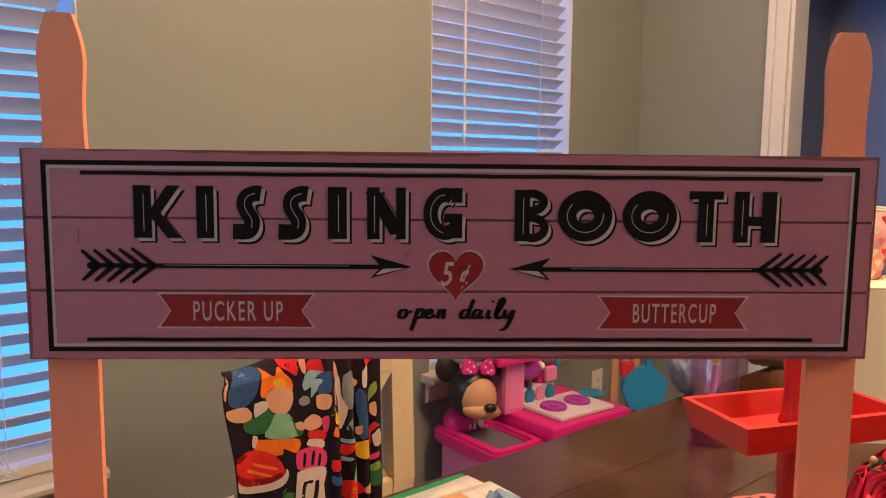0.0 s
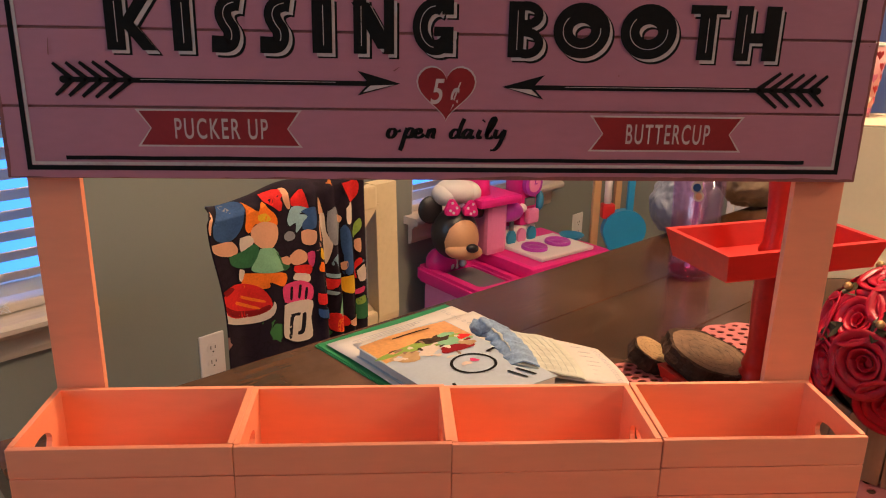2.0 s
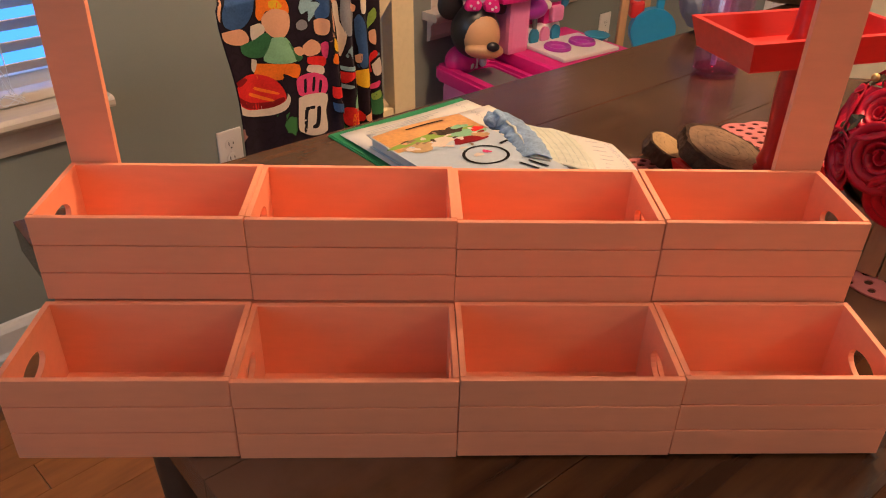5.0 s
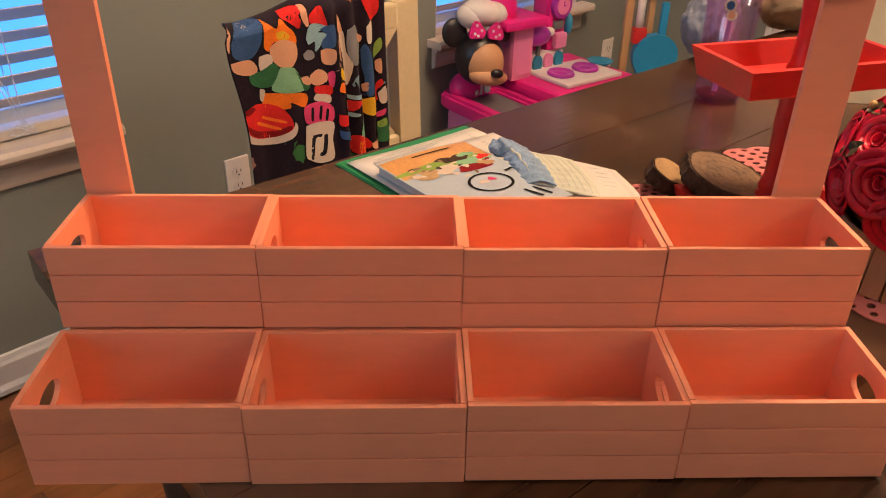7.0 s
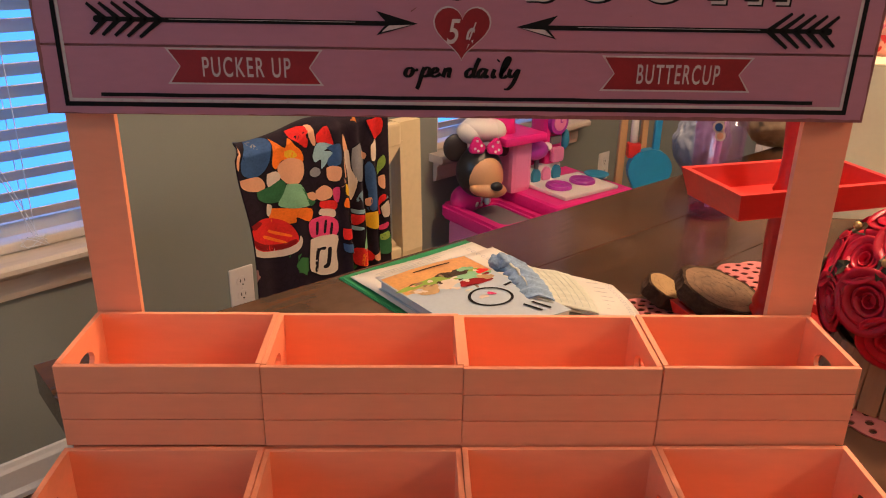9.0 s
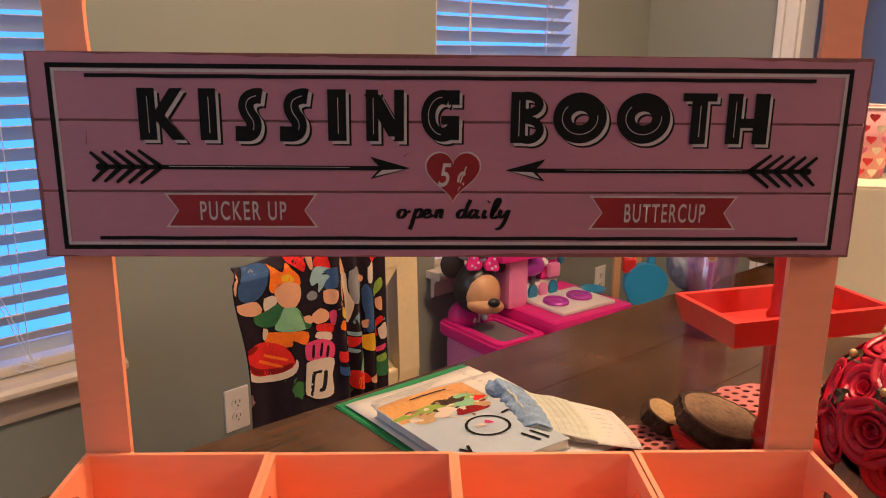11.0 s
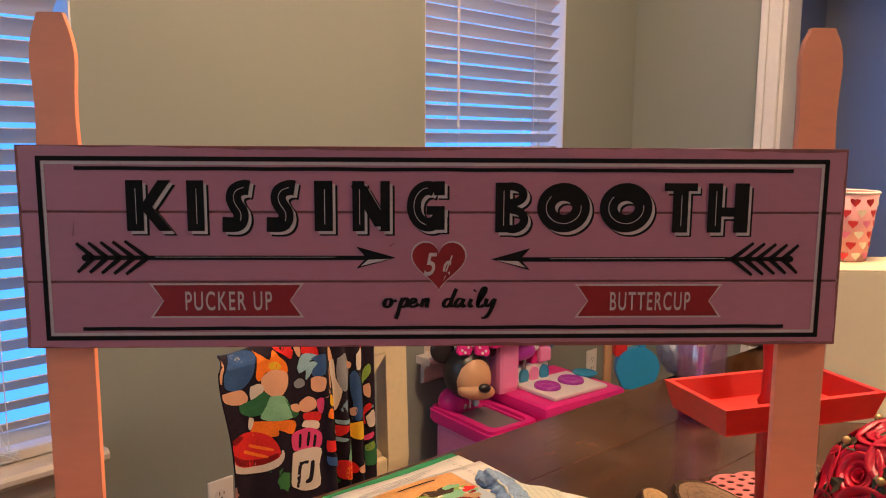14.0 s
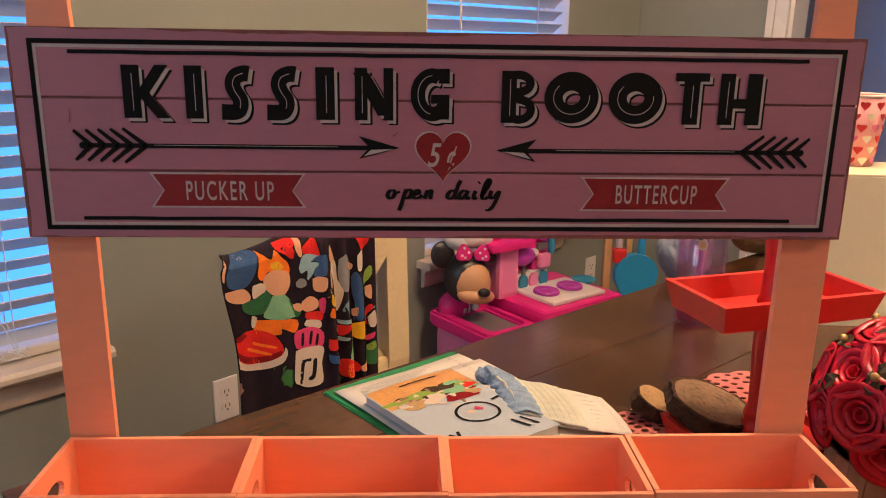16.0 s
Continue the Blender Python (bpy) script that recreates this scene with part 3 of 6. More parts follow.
def crate(x0, y0, z0, lift=0.0, turn=0.0, gap=0.0004):
    c = new("crate")
    c.empty_display_size = 0.03
    c.parent = booth
    c.matrix_basis = pose(x0, y0, z0 + lift, 0, 0, turn)
    w = CW - gap
    hs = CH / 3
    for k in range(3):
        j0, j1 = random.uniform(-0.0001, 0.0002), random.uniform(-0.0001, 0.0003)
        part("front_slat", box(j0, w - j1, random.uniform(-0.0004, 0.0002), CT, k * hs + (0.0005 if k else 0), (k + 1) * hs - 0.0003, 0.0006), PINK, c)
    part("back_panel", box(0.0, w, CD - CT, CD, 0, CH, 0.0005), PINK, c)
    for x in (0.0, w - CT):
        part("end_panel", prism(end_outline(), CT, "x", x), PINK, c)
    part("bottom_panel", box(CT, w - CT, CT, CD - CT, 0.001, 0.005), PINK, c)
    return c


for k, (lu, ll) in enumerate(((0.0, 0.0), (-0.0006, -0.0012), (-0.0018, 0.0004), (-0.0008, 0.0010))):
    crate(-2 * CW + k * CW, YU, ZU + 0.0018, lu, (0.0, 0.0, 0.1, -0.15)[k], (0.0001, 0.0002, 0.0006, 0.0003)[k])
    crate(-2 * CW + k * CW, YL, 0.0014, ll, (0.2, 0.1, -0.12, -0.1)[k], (0.0003, 0.0004, 0.0004, 0.0003)[k])
# the riser that carries the upper row
part("riser_top", box(-2 * CW + 0.004, 2 * CW - 0.006, YU + 0.001, YU + CD, ZU - 0.007, ZU), PINK, booth)
for x in (-2 * CW + 0.006, -CW * 0.5, CW * 0.5, 2 * CW - 0.014):
    part("riser_leg", box(x, x + 0.008, YU + 0.001, YU + CD, 0.0, ZU - 0.007), PINK, booth)

SIGN_Z1, SIGN_H, SIGN_W, SIGN_Y = 0.4612, 0.1515, 0.6185, 0.5555


def post(cx, top, half):
    """An upright whose head above the sign has a waist, a swell and a tapered end."""
    zt = SIGN_Z1
    right = [(half, 0.0), (half, zt - 0.090), (half * 0.95, zt - 0.035), (0.0155, zt - 0.004), (0.0145, zt + 0.020), (0.0149, zt + 0.038), (0.0160, zt + 0.056), (0.0161, zt + 0.066),
             (0.0140, zt + 0.079), (0.0100, top - 0.0030), (0.0095, top - 0.0010), (0.0086, top)]
    # soften the outline between the control points
    prof = []
    for i in range(len(right) - 1):
        p0, p1, p2, p3 = right[max(i - 1, 0)], right[i], right[i + 1], right[min(i + 2, len(right) - 1)]
        n = 1 if i < 1 else 5
        for s in range(n):
            t = s / n
            prof.append(tuple(0.5 * (2 * p1[d] + (p2[d] - p0[d]) * t + (2 * p0[d] - 5 * p1[d] + 4 * p2[d] - p3[d]) * t * t + (3 * p1[d] - p0[d] - 3 * p2[d] + p3[d]) * t ** 3) for d in (0, 1)))
    prof.append(right[-1])
    b = bmesh.new()
    rings = []
    for y in (0.5660, 0.5725):
        rings.append([(b.verts.new((cx - x, y, z)), b.verts.new((cx + x, y, z))) for x, z in prof])
    for (f0, g0), (f1, g1) in zip(zip(rings[0], rings[1]), zip(rings[0][1:], rings[1][1:])):
        b.faces.new((f0[0], f0[1], f1[1], f1[0]))
        b.faces.new((g0[1], g0[0], g1[0], g1[1]))
        b.faces.new((f0[1], g0[1], g1[1], f1[1]))
        b.faces.new((g0[0], f0[0], f1[0], g1[0]))
    b.faces.new((*rings[0][-1], *reversed(rings[1][-1])))
    b.faces.new((*reversed(rings[0][0]), *rings[1][0]))
    bmesh.ops.recalc_face_normals(b, faces=b.faces)
    return part("post", b, PINK, booth)


post(-0.2858, SIGN_Z1 + 0.0950, 0.0183)
post(0.2866, SIGN_Z1 + 0.0906, 0.0194)

# sign board of three planks on a dark backing
sign = new("sign_board")
sign.empty_display_size = 0.05
sign.parent = booth
sign.matrix_basis = pose(-BX, SIGN_Y, SIGN_Z1)
sign["label"] = "dusty pink sign board with black lettering and worn edges"
cuts = [0.0, -0.0487, -0.1012, -SIGN_H]
for z1, z0 in zip(cuts, cuts[1:]):
    e0, e1 = (0.0 if z1 == 0 else 0.0009), (0.0 if z0 == -SIGN_H else 0.0009)
    part("plank", box(-SIGN_W / 2, SIGN_W / 2, 0.0, 0.0100, z0 + e1, z1 - e0, 0.0005), SIGN_PINK, sign)
part("backing", box(-SIGN_W / 2 + 0.0015, SIGN_W / 2 - 0.0015, 0.0012, 0.0092, -SIGN_H + 0.002, -0.002), SIGN_WORN, sign)

def flat(bm, pts, y):
    bm.faces.new([bm.verts.new((x, -y, z)) for x, z in pts])


def stroke(bm, pts, width, y, taper=None):
    """A painted line of quads along pts."""
    n = len(pts)
    side = []
    for i in range(n):
        a, b = pts[max(i - 1, 0)], pts[min(i + 1, n - 1)]
        if math.dist(pts[0], pts[-1]) < 1e-6 and i in (0, n - 1):
            a, b = pts[n - 2], pts[1]
        dx, dz = b[0] - a[0], b[1] - a[1]
        l = math.hypot(dx, dz) or 1
        w = width * (taper[i] if taper else 1) / 2
        side.append(((pts[i][0] - dz / l * w, pts[i][1] + dx / l * w), (pts[i][0] + dz / l * w, pts[i][1] - dx / l * w)))
    vs = [(bm.verts.new((p[0], -y, p[1])), bm.verts.new((q[0], -y, q[1]))) for p, q in side]
    for (a, b), (c, d) in zip(vs, vs[1:]):
        bm.faces.new((a, b, d, c))


def arc(cx, cz, rx, rz, a0, a1, n=14):
    return [(cx + rx * math.cos(radians(a0 + (a1 - a0) * k / n)), cz + rz * math.sin(radians(a0 + (a1 - a0) * k / n))) for k in range(n + 1)]


def smooth_line(p, n=5):
    """A curve through the points."""
    out = []
    for i in range(len(p) - 1):
        p0, p1, p2, p3 = p[max(i - 1, 0)], p[i], p[i + 1], p[min(i + 2, len(p) - 1)]
        for s in range(n):
            t = s / n
            out.append(tuple(0.5 * (2 * p1[d] + (p2[d] - p0[d]) * t + (2 * p0[d] - 5 * p1[d] + 4 * p2[d] - p3[d]) * t * t + (3 * p1[d] - p0[d] - 3 * p2[d] + p3[d]) * t ** 3) for d in (0, 1)))
    return out + [p[-1]]


def glyph(ch, w, h):
    """Strokes (points, width) of a heavy poster letter in a w by h box."""
    s = 0.0125
    t = 0.0075
    if ch == "K":
        return [([(s / 2, 0), (s / 2, h)], s), ([(s * 0.9, h * 0.36), (w - 0.0045, h)], t), ([(s * 0.95, h * 0.56), (w - 0.0045, 0)], t)]
    if ch == "I":
        return [([(w / 2, 0), (w / 2, h)], w)]
    if ch == "S":
        ctrl = [(1.0, 0.855), (0.80, 0.865), (0.52, 0.80), (0.42, 0.665), (0.50, 0.52), (0.66, 0.38), (0.66, 0.23), (0.50, 0.135), (0.0, 0.135)]
        return [([(x * w, z * h) for x, z in smooth_line(ctrl, 5)], 0.0112)]
    if ch == "N":
        return [([(0.0045, 0), (0.0045, h)], 0.009), ([(0.0045, h - 0.0035), (w - 0.0055, 0.0035)], 0.0100), ([(w - 0.0035, 0), (w - 0.0035, h)], 0.007)]
    if ch == "G":
        a = arc(w * 0.56, h / 2, w * 0.56 - 0.005, h / 2 - 0.005, 62, 322, 26)
        return [(a, 0.0105), ([(w * 0.52, h * 0.42), (w, h * 0.42)], 0.0065), ([(w - 0.004, h * 0.03), (w - 0.004, h * 0.44)], 0.008), ([(w - 0.004, h * 0.72), (w - 0.004, h)], 0.008)]
    if ch == "B":
        a = [(0.010, h - 0.0028)] + arc(w * 0.52, h * 0.76, w * 0.40, h * 0.24 - 0.0028, 90, -90, 12) + [(0.010, h * 0.52 + 0.0028)]
        b = [(0.010, h * 0.52 - 0.0010)] + arc(w * 0.56, h * 0.26, w * 0.40, h * 0.26 - 0.0024, 90, -90, 12) + [(0.010, 0.0028)]
        return [([(0.0055, 0), (0.0055, h)], 0.0110), (a, 0.0062), (b, 0.0062)]
    if ch == "O":
        return [(arc(w / 2, h / 2, w / 2 - 0.0068, h / 2 - 0.0068, 90, 450, 40), 0.0136)]
    if ch == "T":
        return [([(0, h - 0.003), (w, h - 0.003)], 0.006), ([(w / 2, 0), (w / 2, h - 0.003)], 0.0118)]
    if ch == "H":
        return [([(0.0055, 0), (0.0055, h)], 0.011), ([(w - 0.0055, 0), (w - 0.0055, h)], 0.011), ([(0.008, h * 0.42), (w - 0.008, h * 0.42)], 0.007)]


def letter_stroke(bm, pts, width, y):
    """A letter's stroke; slanting bars are cut level at both ends."""
    if len(pts) == 2 and abs(pts[0][0] - pts[1][0]) > 1e-5 and abs(pts[0][1] - pts[1][1]) > 1e-5:
        (ax, az), (bx, bz) = pts
        half = width / 2 * math.hypot(bx - ax, bz - az) / abs(bz - az)
        flat(bm, [(ax - half, az), (ax + half, az), (bx + half, bz), (bx - half, bz)], y)
    else:
        stroke(bm, pts, width, y)


LETTERS = (("K", -231.5, -198.8), ("I", -187.4, -175.0), ("S", -161.8, -141.6), ("S", -129.4, -108.3), ("I", -94.0, -80.5), ("N", -65.9, -38.1), ("G", -25.2, 2.8),
           ("B", 40.9, 63.7), ("O", 72.4, 112.5), ("O", 119.9, 160.2), ("T", 168.9, 194.3), ("H", 202.7, 234.2))
for ch, a, b in LETTERS:
    w, h = (b - a) / 1000, 0.0375
    x, z = a / 1000, -0.0252 - h - (0.0008 if a > 0 else 0)
    body = bmesh.new()
    for i, (pts, wd) in enumerate(glyph(ch, w, h)):
        letter_stroke(body, [(x + p[0], z + p[1]) for p in pts], wd, 0.00075 + i * 0.00004)
    lt = part("letter", body, BLACK_INK, sign, "black painted letter " + ch)
    for shift, mat, y, nm in ((0.0036, BLACK_INK, 0.00020, "letter_shadow"), (0.0024, CREAM_INK, 0.00046, "letter_highlight")):
        lay = bmesh.new()
        for i, (pts, wd) in enumerate(glyph(ch, w, h)):
            letter_stroke(lay, [(x + p[0] + shift, z + p[1] - shift * 0.95) for p in pts], wd - (0.0008 if mat is CREAM_INK else 0), y + i * 0.00004)
        part(nm, lay, mat, lt)
    inl = bmesh.new()
    pts, wd = glyph(ch, w, h)[1 if ch == "T" else 0]
    q = [(x + p[0], z + p[1]) for p in pts]
    if len(q) == 2:
        (ax, az), (bx2, bz) = q
        q = [(ax + 0.0008, az + h * 0.14), (bx2 + 0.0008, bz - h * 0.16)]
    else:
        q = q[len(q) // 8: -len(q) // 5]
    stroke(inl, q, 0.0005, 0.00098)
    part("inline", inl, CREAM_INK, lt)

# borders
for mat, x, z1, z0, wd, y, nm in ((BLACK_INK, 0.2935, -0.0095, -0.1440, 0.0034, 0.00022, "border"), (CREAM_INK, 0.2903, -0.0127, -0.1408, 0.0022, 0.00030, "inner_border")):
    b = bmesh.new()
    for i, pts in enumerate(([(-x - wd / 2, z1), (x + wd / 2, z1)], [(-x - wd / 2, z0), (x + wd / 2, z0)], [(-x, z0), (-x, z1)], [(x, z0), (x, z1)])):
        stroke(b, pts, wd, y + i * 0.00003)
    part(nm, b, mat, sign)
for z in (-0.0166, -0.1368):
    b = bmesh.new()
    stroke(b, [(-0.2678, z), (-0.2670, z)] + [(-0.26 + 0.52 * k / 20, z + 0.0002 * math.sin(k * 2.1)) for k in range(21)] + [(0.2675, z)], 0.0028, 0.00045)
    part("border_bar", b, BLACK_INK, sign)


def arrow(tip, tail, z, d):
    """An arrow from tail to tip, d its direction along x."""
    a = part("arrow", bmesh.new(), BLACK_INK, sign, "black painted arrow")
    b = bmesh.new()
    stroke(b, [(tail + d * 0.002, z), (tip - d * 0.018, z - 0.0002)], 0.0034, 0.00050)
    part("shaft", b, BLACK_INK, a)
    b = bmesh.new()
    flat(b, [(tip, z), (tip - d * 0.030, z + 0.0085), (tip - d * 0.0235, z + 0.0014), (tip - d * 0.0235, z - 0.0014), (tip - d * 0.030, z - 0.0085)], 0.00060)
    part("arrow_head", b, BLACK_INK, a)
    b = bmesh.new()
    flat(b, [(tip - d * 0.004, z - 0.0008), (tip - d * 0.021, z - 0.0016), (tip - d * 0.0265, z - 0.0064)], 0.00070)
    part("head_highlight", b, CREAM_INK, a)
    for k in range(5):
        x = tail + d * (0.046 - k * 0.0098)
        for s in (1, -1):
            b = bmesh.new()
            stroke(b, [(x, z), (x - d * 0.016 + d * k * 0.0010, z + s * (0.0125 - 0.0004 * k))], 0.0032, 0.00056 + k * 0.00004, [1.2, 0.7])
            part("feather", b, BLACK_INK, a)
    b = bmesh.new()
    flat(b, oval(tail + d * 0.001, z, 0.0028, 0.0026, 14), 0.00080)
    part("nock", b, BLACK_INK, a)
    b = bmesh.new()
    stroke(b, [(tail + d * 0.052, z + 0.0005), (tip - d * 0.045, z + 0.0004)], 0.00035, 0.00066)
    part("shaft_glint", b, CREAM_INK, a)
    return a


arrow(-0.0336, -0.2640, -0.0827, 1)
arrow(0.0381, 0.2700, -0.0840, -1)


def lettering(text, height, x0, x1, zbase, y, mat, name, label, shear=0.0, bold=0.0):
    """Flat writing between x0 and x1."""
    cu = bpy.data.curves.new(name, "FONT")
    cu.body, cu.size, cu.shear, cu.offset = text, 1.0, shear, bold
    cu.space_character = 1.0 + (0.22 if len(text) > 1 else 0)
    tmp = new(name, cu)
    me = bpy.data.meshes.new_from_object(tmp)
    bpy.data.objects.remove(tmp)
    xs = [v.co.x for v in me.vertices]
    ys = [v.co.y for v in me.vertices]
    sx = (x1 - x0) / (max(xs) - min(xs))
    sz = height / max(ys)
    for v in me.vertices:
        v.co = (x0 + (v.co.x - min(xs)) * sx, -y, zbase + v.co.y * sz)
    me.materials.clear()
    me.materials.append(mat)
    ob = new(name, me)
    ob.parent = sign
    ob["label"] = label
    return ob


# heart with the price
b = bmesh.new()
flat(b, heart(-0.0013, -0.0897, 0.0425, 0.0395), 0.00020)
part("heart_outline", b, CREAM_INK, sign)
b = bmesh.new()
flat(b, heart(-0.0013, -0.0897, 0.0402, 0.0372), 0.00032)
part("heart", b, RED_INK, sign, "dark red painted heart")
lettering("5", 0.0172, -0.0126, -0.0026, -0.0962, 0.00046, CREAM_INK, "price", "cream number 5", 0.25, 0.012)
lettering("\u00a2", 0.0150, 0.0008, 0.0092, -0.0962, 0.00046, CREAM_INK, "price", "cream cent sign", 0.25, 0.012)


def banner(xa, xb, text, tx0, tx1, z1, z0):
    zm, nt_ = (z0 + z1) / 2, 0.0098

    def shape(g):
        return [(xa + g * 2.0, z1 - g), (xb - g * 2.0, z1 - g), (xb - nt_ - g * 0.6, zm), (xb - g * 2.0, z0 + g), (xa + g * 2.0, z0 + g), (xa + nt_ + g * 0.6, zm)]
    b = bmesh.new()
    flat(b, shape(0), 0.00020)
    o = part("banner", b, CREAM_INK, sign, "dark red ribbon banner with a cream edge")
    b = bmesh.new()
    flat(b, shape(0.0013), 0.00032)
    part("banner_fill", b, RED_INK, o)
    lettering(text, 0.0142, tx0, tx1, zm - 0.0071, 0.00046, CREAM_INK, "banner_text", "cream lettering reading " + text, 0.0, 0.010)


banner(-0.2178, -0.1030, "PUCKER UP", -0.1914, -0.1270, -0.1022, -0.1286)
banner(0.1030, 0.2178, "BUTTERCUP", 0.1305, 0.1928, -0.1034, -0.1296)
# brush script, drawn stroke by stroke on a small grid of its own
SCRIPT = {
    "o": [[(24, 44), (10, 40), (2, 18), (8, 2), (20, 4), (30, 20), (30, 38), (24, 44)], [(28, 38), (40, 32), (52, 38)]],
    "p": [[(26, 50), (18, 22), (4, -40), (-4, -64)], [(22, 34), (36, 48), (46, 40), (42, 16), (28, 2), (16, 8)], [(36, 4), (48, 8), (58, 18)]],
    "e": [[(4, 20), (22, 26), (28, 38), (20, 46), (8, 34), (4, 14), (14, 2), (30, 8), (40, 20)]],
    "n": [[(14, 46), (8, 22), (2, 0)], [(6, 22), (20, 42), (30, 44), (28, 24), (26, 6), (34, 2)]],
    "d": [[(30, 40), (18, 44), (4, 26), (4, 6), (16, 2), (30, 18)], [(54, 100), (44, 70), (32, 24), (34, 4), (46, 8)]],
    "a": [[(30, 42), (18, 44), (4, 24), (6, 4), (16, 4), (30, 24)], [(38, 46), (30, 18), (34, 2), (46, 10)]],
    "i": [[(16, 44), (8, 18), (10, 2), (22, 8)], [(27, 86), (31, 92)]],
    "l": [[(4, 14), (24, 50), (40, 92), (34, 106), (22, 84), (10, 32), (10, 4), (22, 2), (32, 12)]],
    "y": [[(10, 46), (4, 20), (10, 4), (24, 14), (36, 38)], [(42, 46), (34, 10), (18, -36), (2, -58), (-14, -60)]],
}
for word, places in (("open", (66, 134, 200, 262)), ("daily", (384, 446, 516, 560, 608))):
    for ch, px0 in zip(word, places):
        b = bmesh.new()
        for i, pts in enumerate(SCRIPT[ch]):
            c = smooth_line([(-0.0013 + (px0 + x * 1.32 - 360) * 0.0001417, -0.1208 + z * 0.0001417) for x, z in pts], 4)
            n = len(c)
            press = []
            for k in range(n):
                a, e = c[max(k - 1, 0)], c[min(k + 1, n - 1)]
                slope = abs(e[1] - a[1]) / (math.hypot(e[0] - a[0], e[1] - a[1]) or 1)
                press.append(0.55 + 0.75 * slope)
            stroke(b, c, 0.0025, 0.00050 + 0.00004 * i, press)
        part("script_letter", b, BLACK_INK, sign, "black brush script letter " + ch)

# chipped dark rim round the board
rng = random.Random(4)
for (xa, za), (xb, zb), (ix, iz) in (((-SIGN_W / 2, 0), (SIGN_W / 2, 0), (0, -1)), ((-SIGN_W / 2, -SIGN_H), (SIGN_W / 2, -SIGN_H), (0, 1)),
                                     ((-SIGN_W / 2, -SIGN_H), (-SIGN_W / 2, 0), (1, 0)), ((SIGN_W / 2, -SIGN_H), (SIGN_W / 2, 0), (-1, 0))):
    b = bmesh.new()
    n = 90 if iz else 30
    prev = None
    d = 0.0014
    for k in range(n + 1):
        t = k / n
        d = min(0.0030, max(0.0003, d + rng.uniform(-0.0007, 0.0007)))
        x, z = xa + (xb - xa) * t, za + (zb - za) * t
        p, q = b.verts.new((x, -0.00008, z)), b.verts.new((x + ix * d, -0.00012, z + iz * d))
        if prev:
            b.faces.new((prev[0], p, q, prev[1]))
        prev = (p, q)
    part("worn_edge", b, SIGN_WORN, sign, "chipped dark rim of the board")
for x, z, l, a in ((-0.271, -0.0665, 0.011, 85), (-0.0385, -0.0742, 0.005, 35), (0.121, -0.0752, 0.0009, 0), (0.302, -0.0520, 0.0009, 0), (-0.036, -0.0104, 0.001, 0)):
    b = bmesh.new()
    stroke(b, [(x, z), (x + l * math.cos(radians(a)), z + l * math.sin(radians(a)))], 0.0009, 0.0009, [1, 0.4])
    part("scratch", b, SIGN_WORN, sign)


# ---- chair with a printed blanket-like shirt over its back ----
chair = thing("dining_chair", ROOM @ pose(0.652, 1.075, -0.002), "cream painted wooden dining chair with a crossed back", "chair")
CWD = 0.346
for x in (-0.004, CWD - 0.058):
    pts = [(0.10, 0.0), (0.02, 0.45), (0.0, 0.60), (0.010, 0.864)]
    loop = [(y, z) for y, z in pts] + [(y + 0.030, z) for y, z in reversed(pts)]
    part("back_post", prism([loop], 0.054, "x", x), CREAM_PAINT, chair)
part("top_rail", box(0.048, CWD - 0.056, 0.006, 0.030, 0.818, 0.864, 0.005), CREAM_PAINT, chair)
part("lower_rail", box(0.048, CWD - 0.056, 0.004, 0.028, 0.545, 0.610, 0.005), CREAM_PAINT, chair)
for s in (0, 1):
    xa, xb = (0.050, CWD - 0.050) if s else (CWD - 0.050, 0.050)
    dy = 0.012 if s else 0.017
    dirx = 1 if xb > xa else -1
    w = 0.045
    loop = [(xa, 0.604), (xa + dirx * w, 0.604), (xb, 0.828), (xb - dirx * w, 0.828)]
    part("cross_brace", prism([loop], 0.010, "y", dy - 0.005 * s), CREAM_PAINT, chair)
part("seat", box(0.005, CWD - 0.005, -0.39, 0.025, 0.430, 0.460, 0.010), CREAM_PAINT, chair)
for x in (0.012, CWD - 0.052):
    part("front_leg", box(x, x + 0.040, -0.375, -0.335, 0, 0.430, 0.004), CREAM_PAINT, chair)
part("seat_rail", box(0.05, CWD - 0.05, -0.365, -0.345, 0.37, 0.43), CREAM_PAINT, chair)


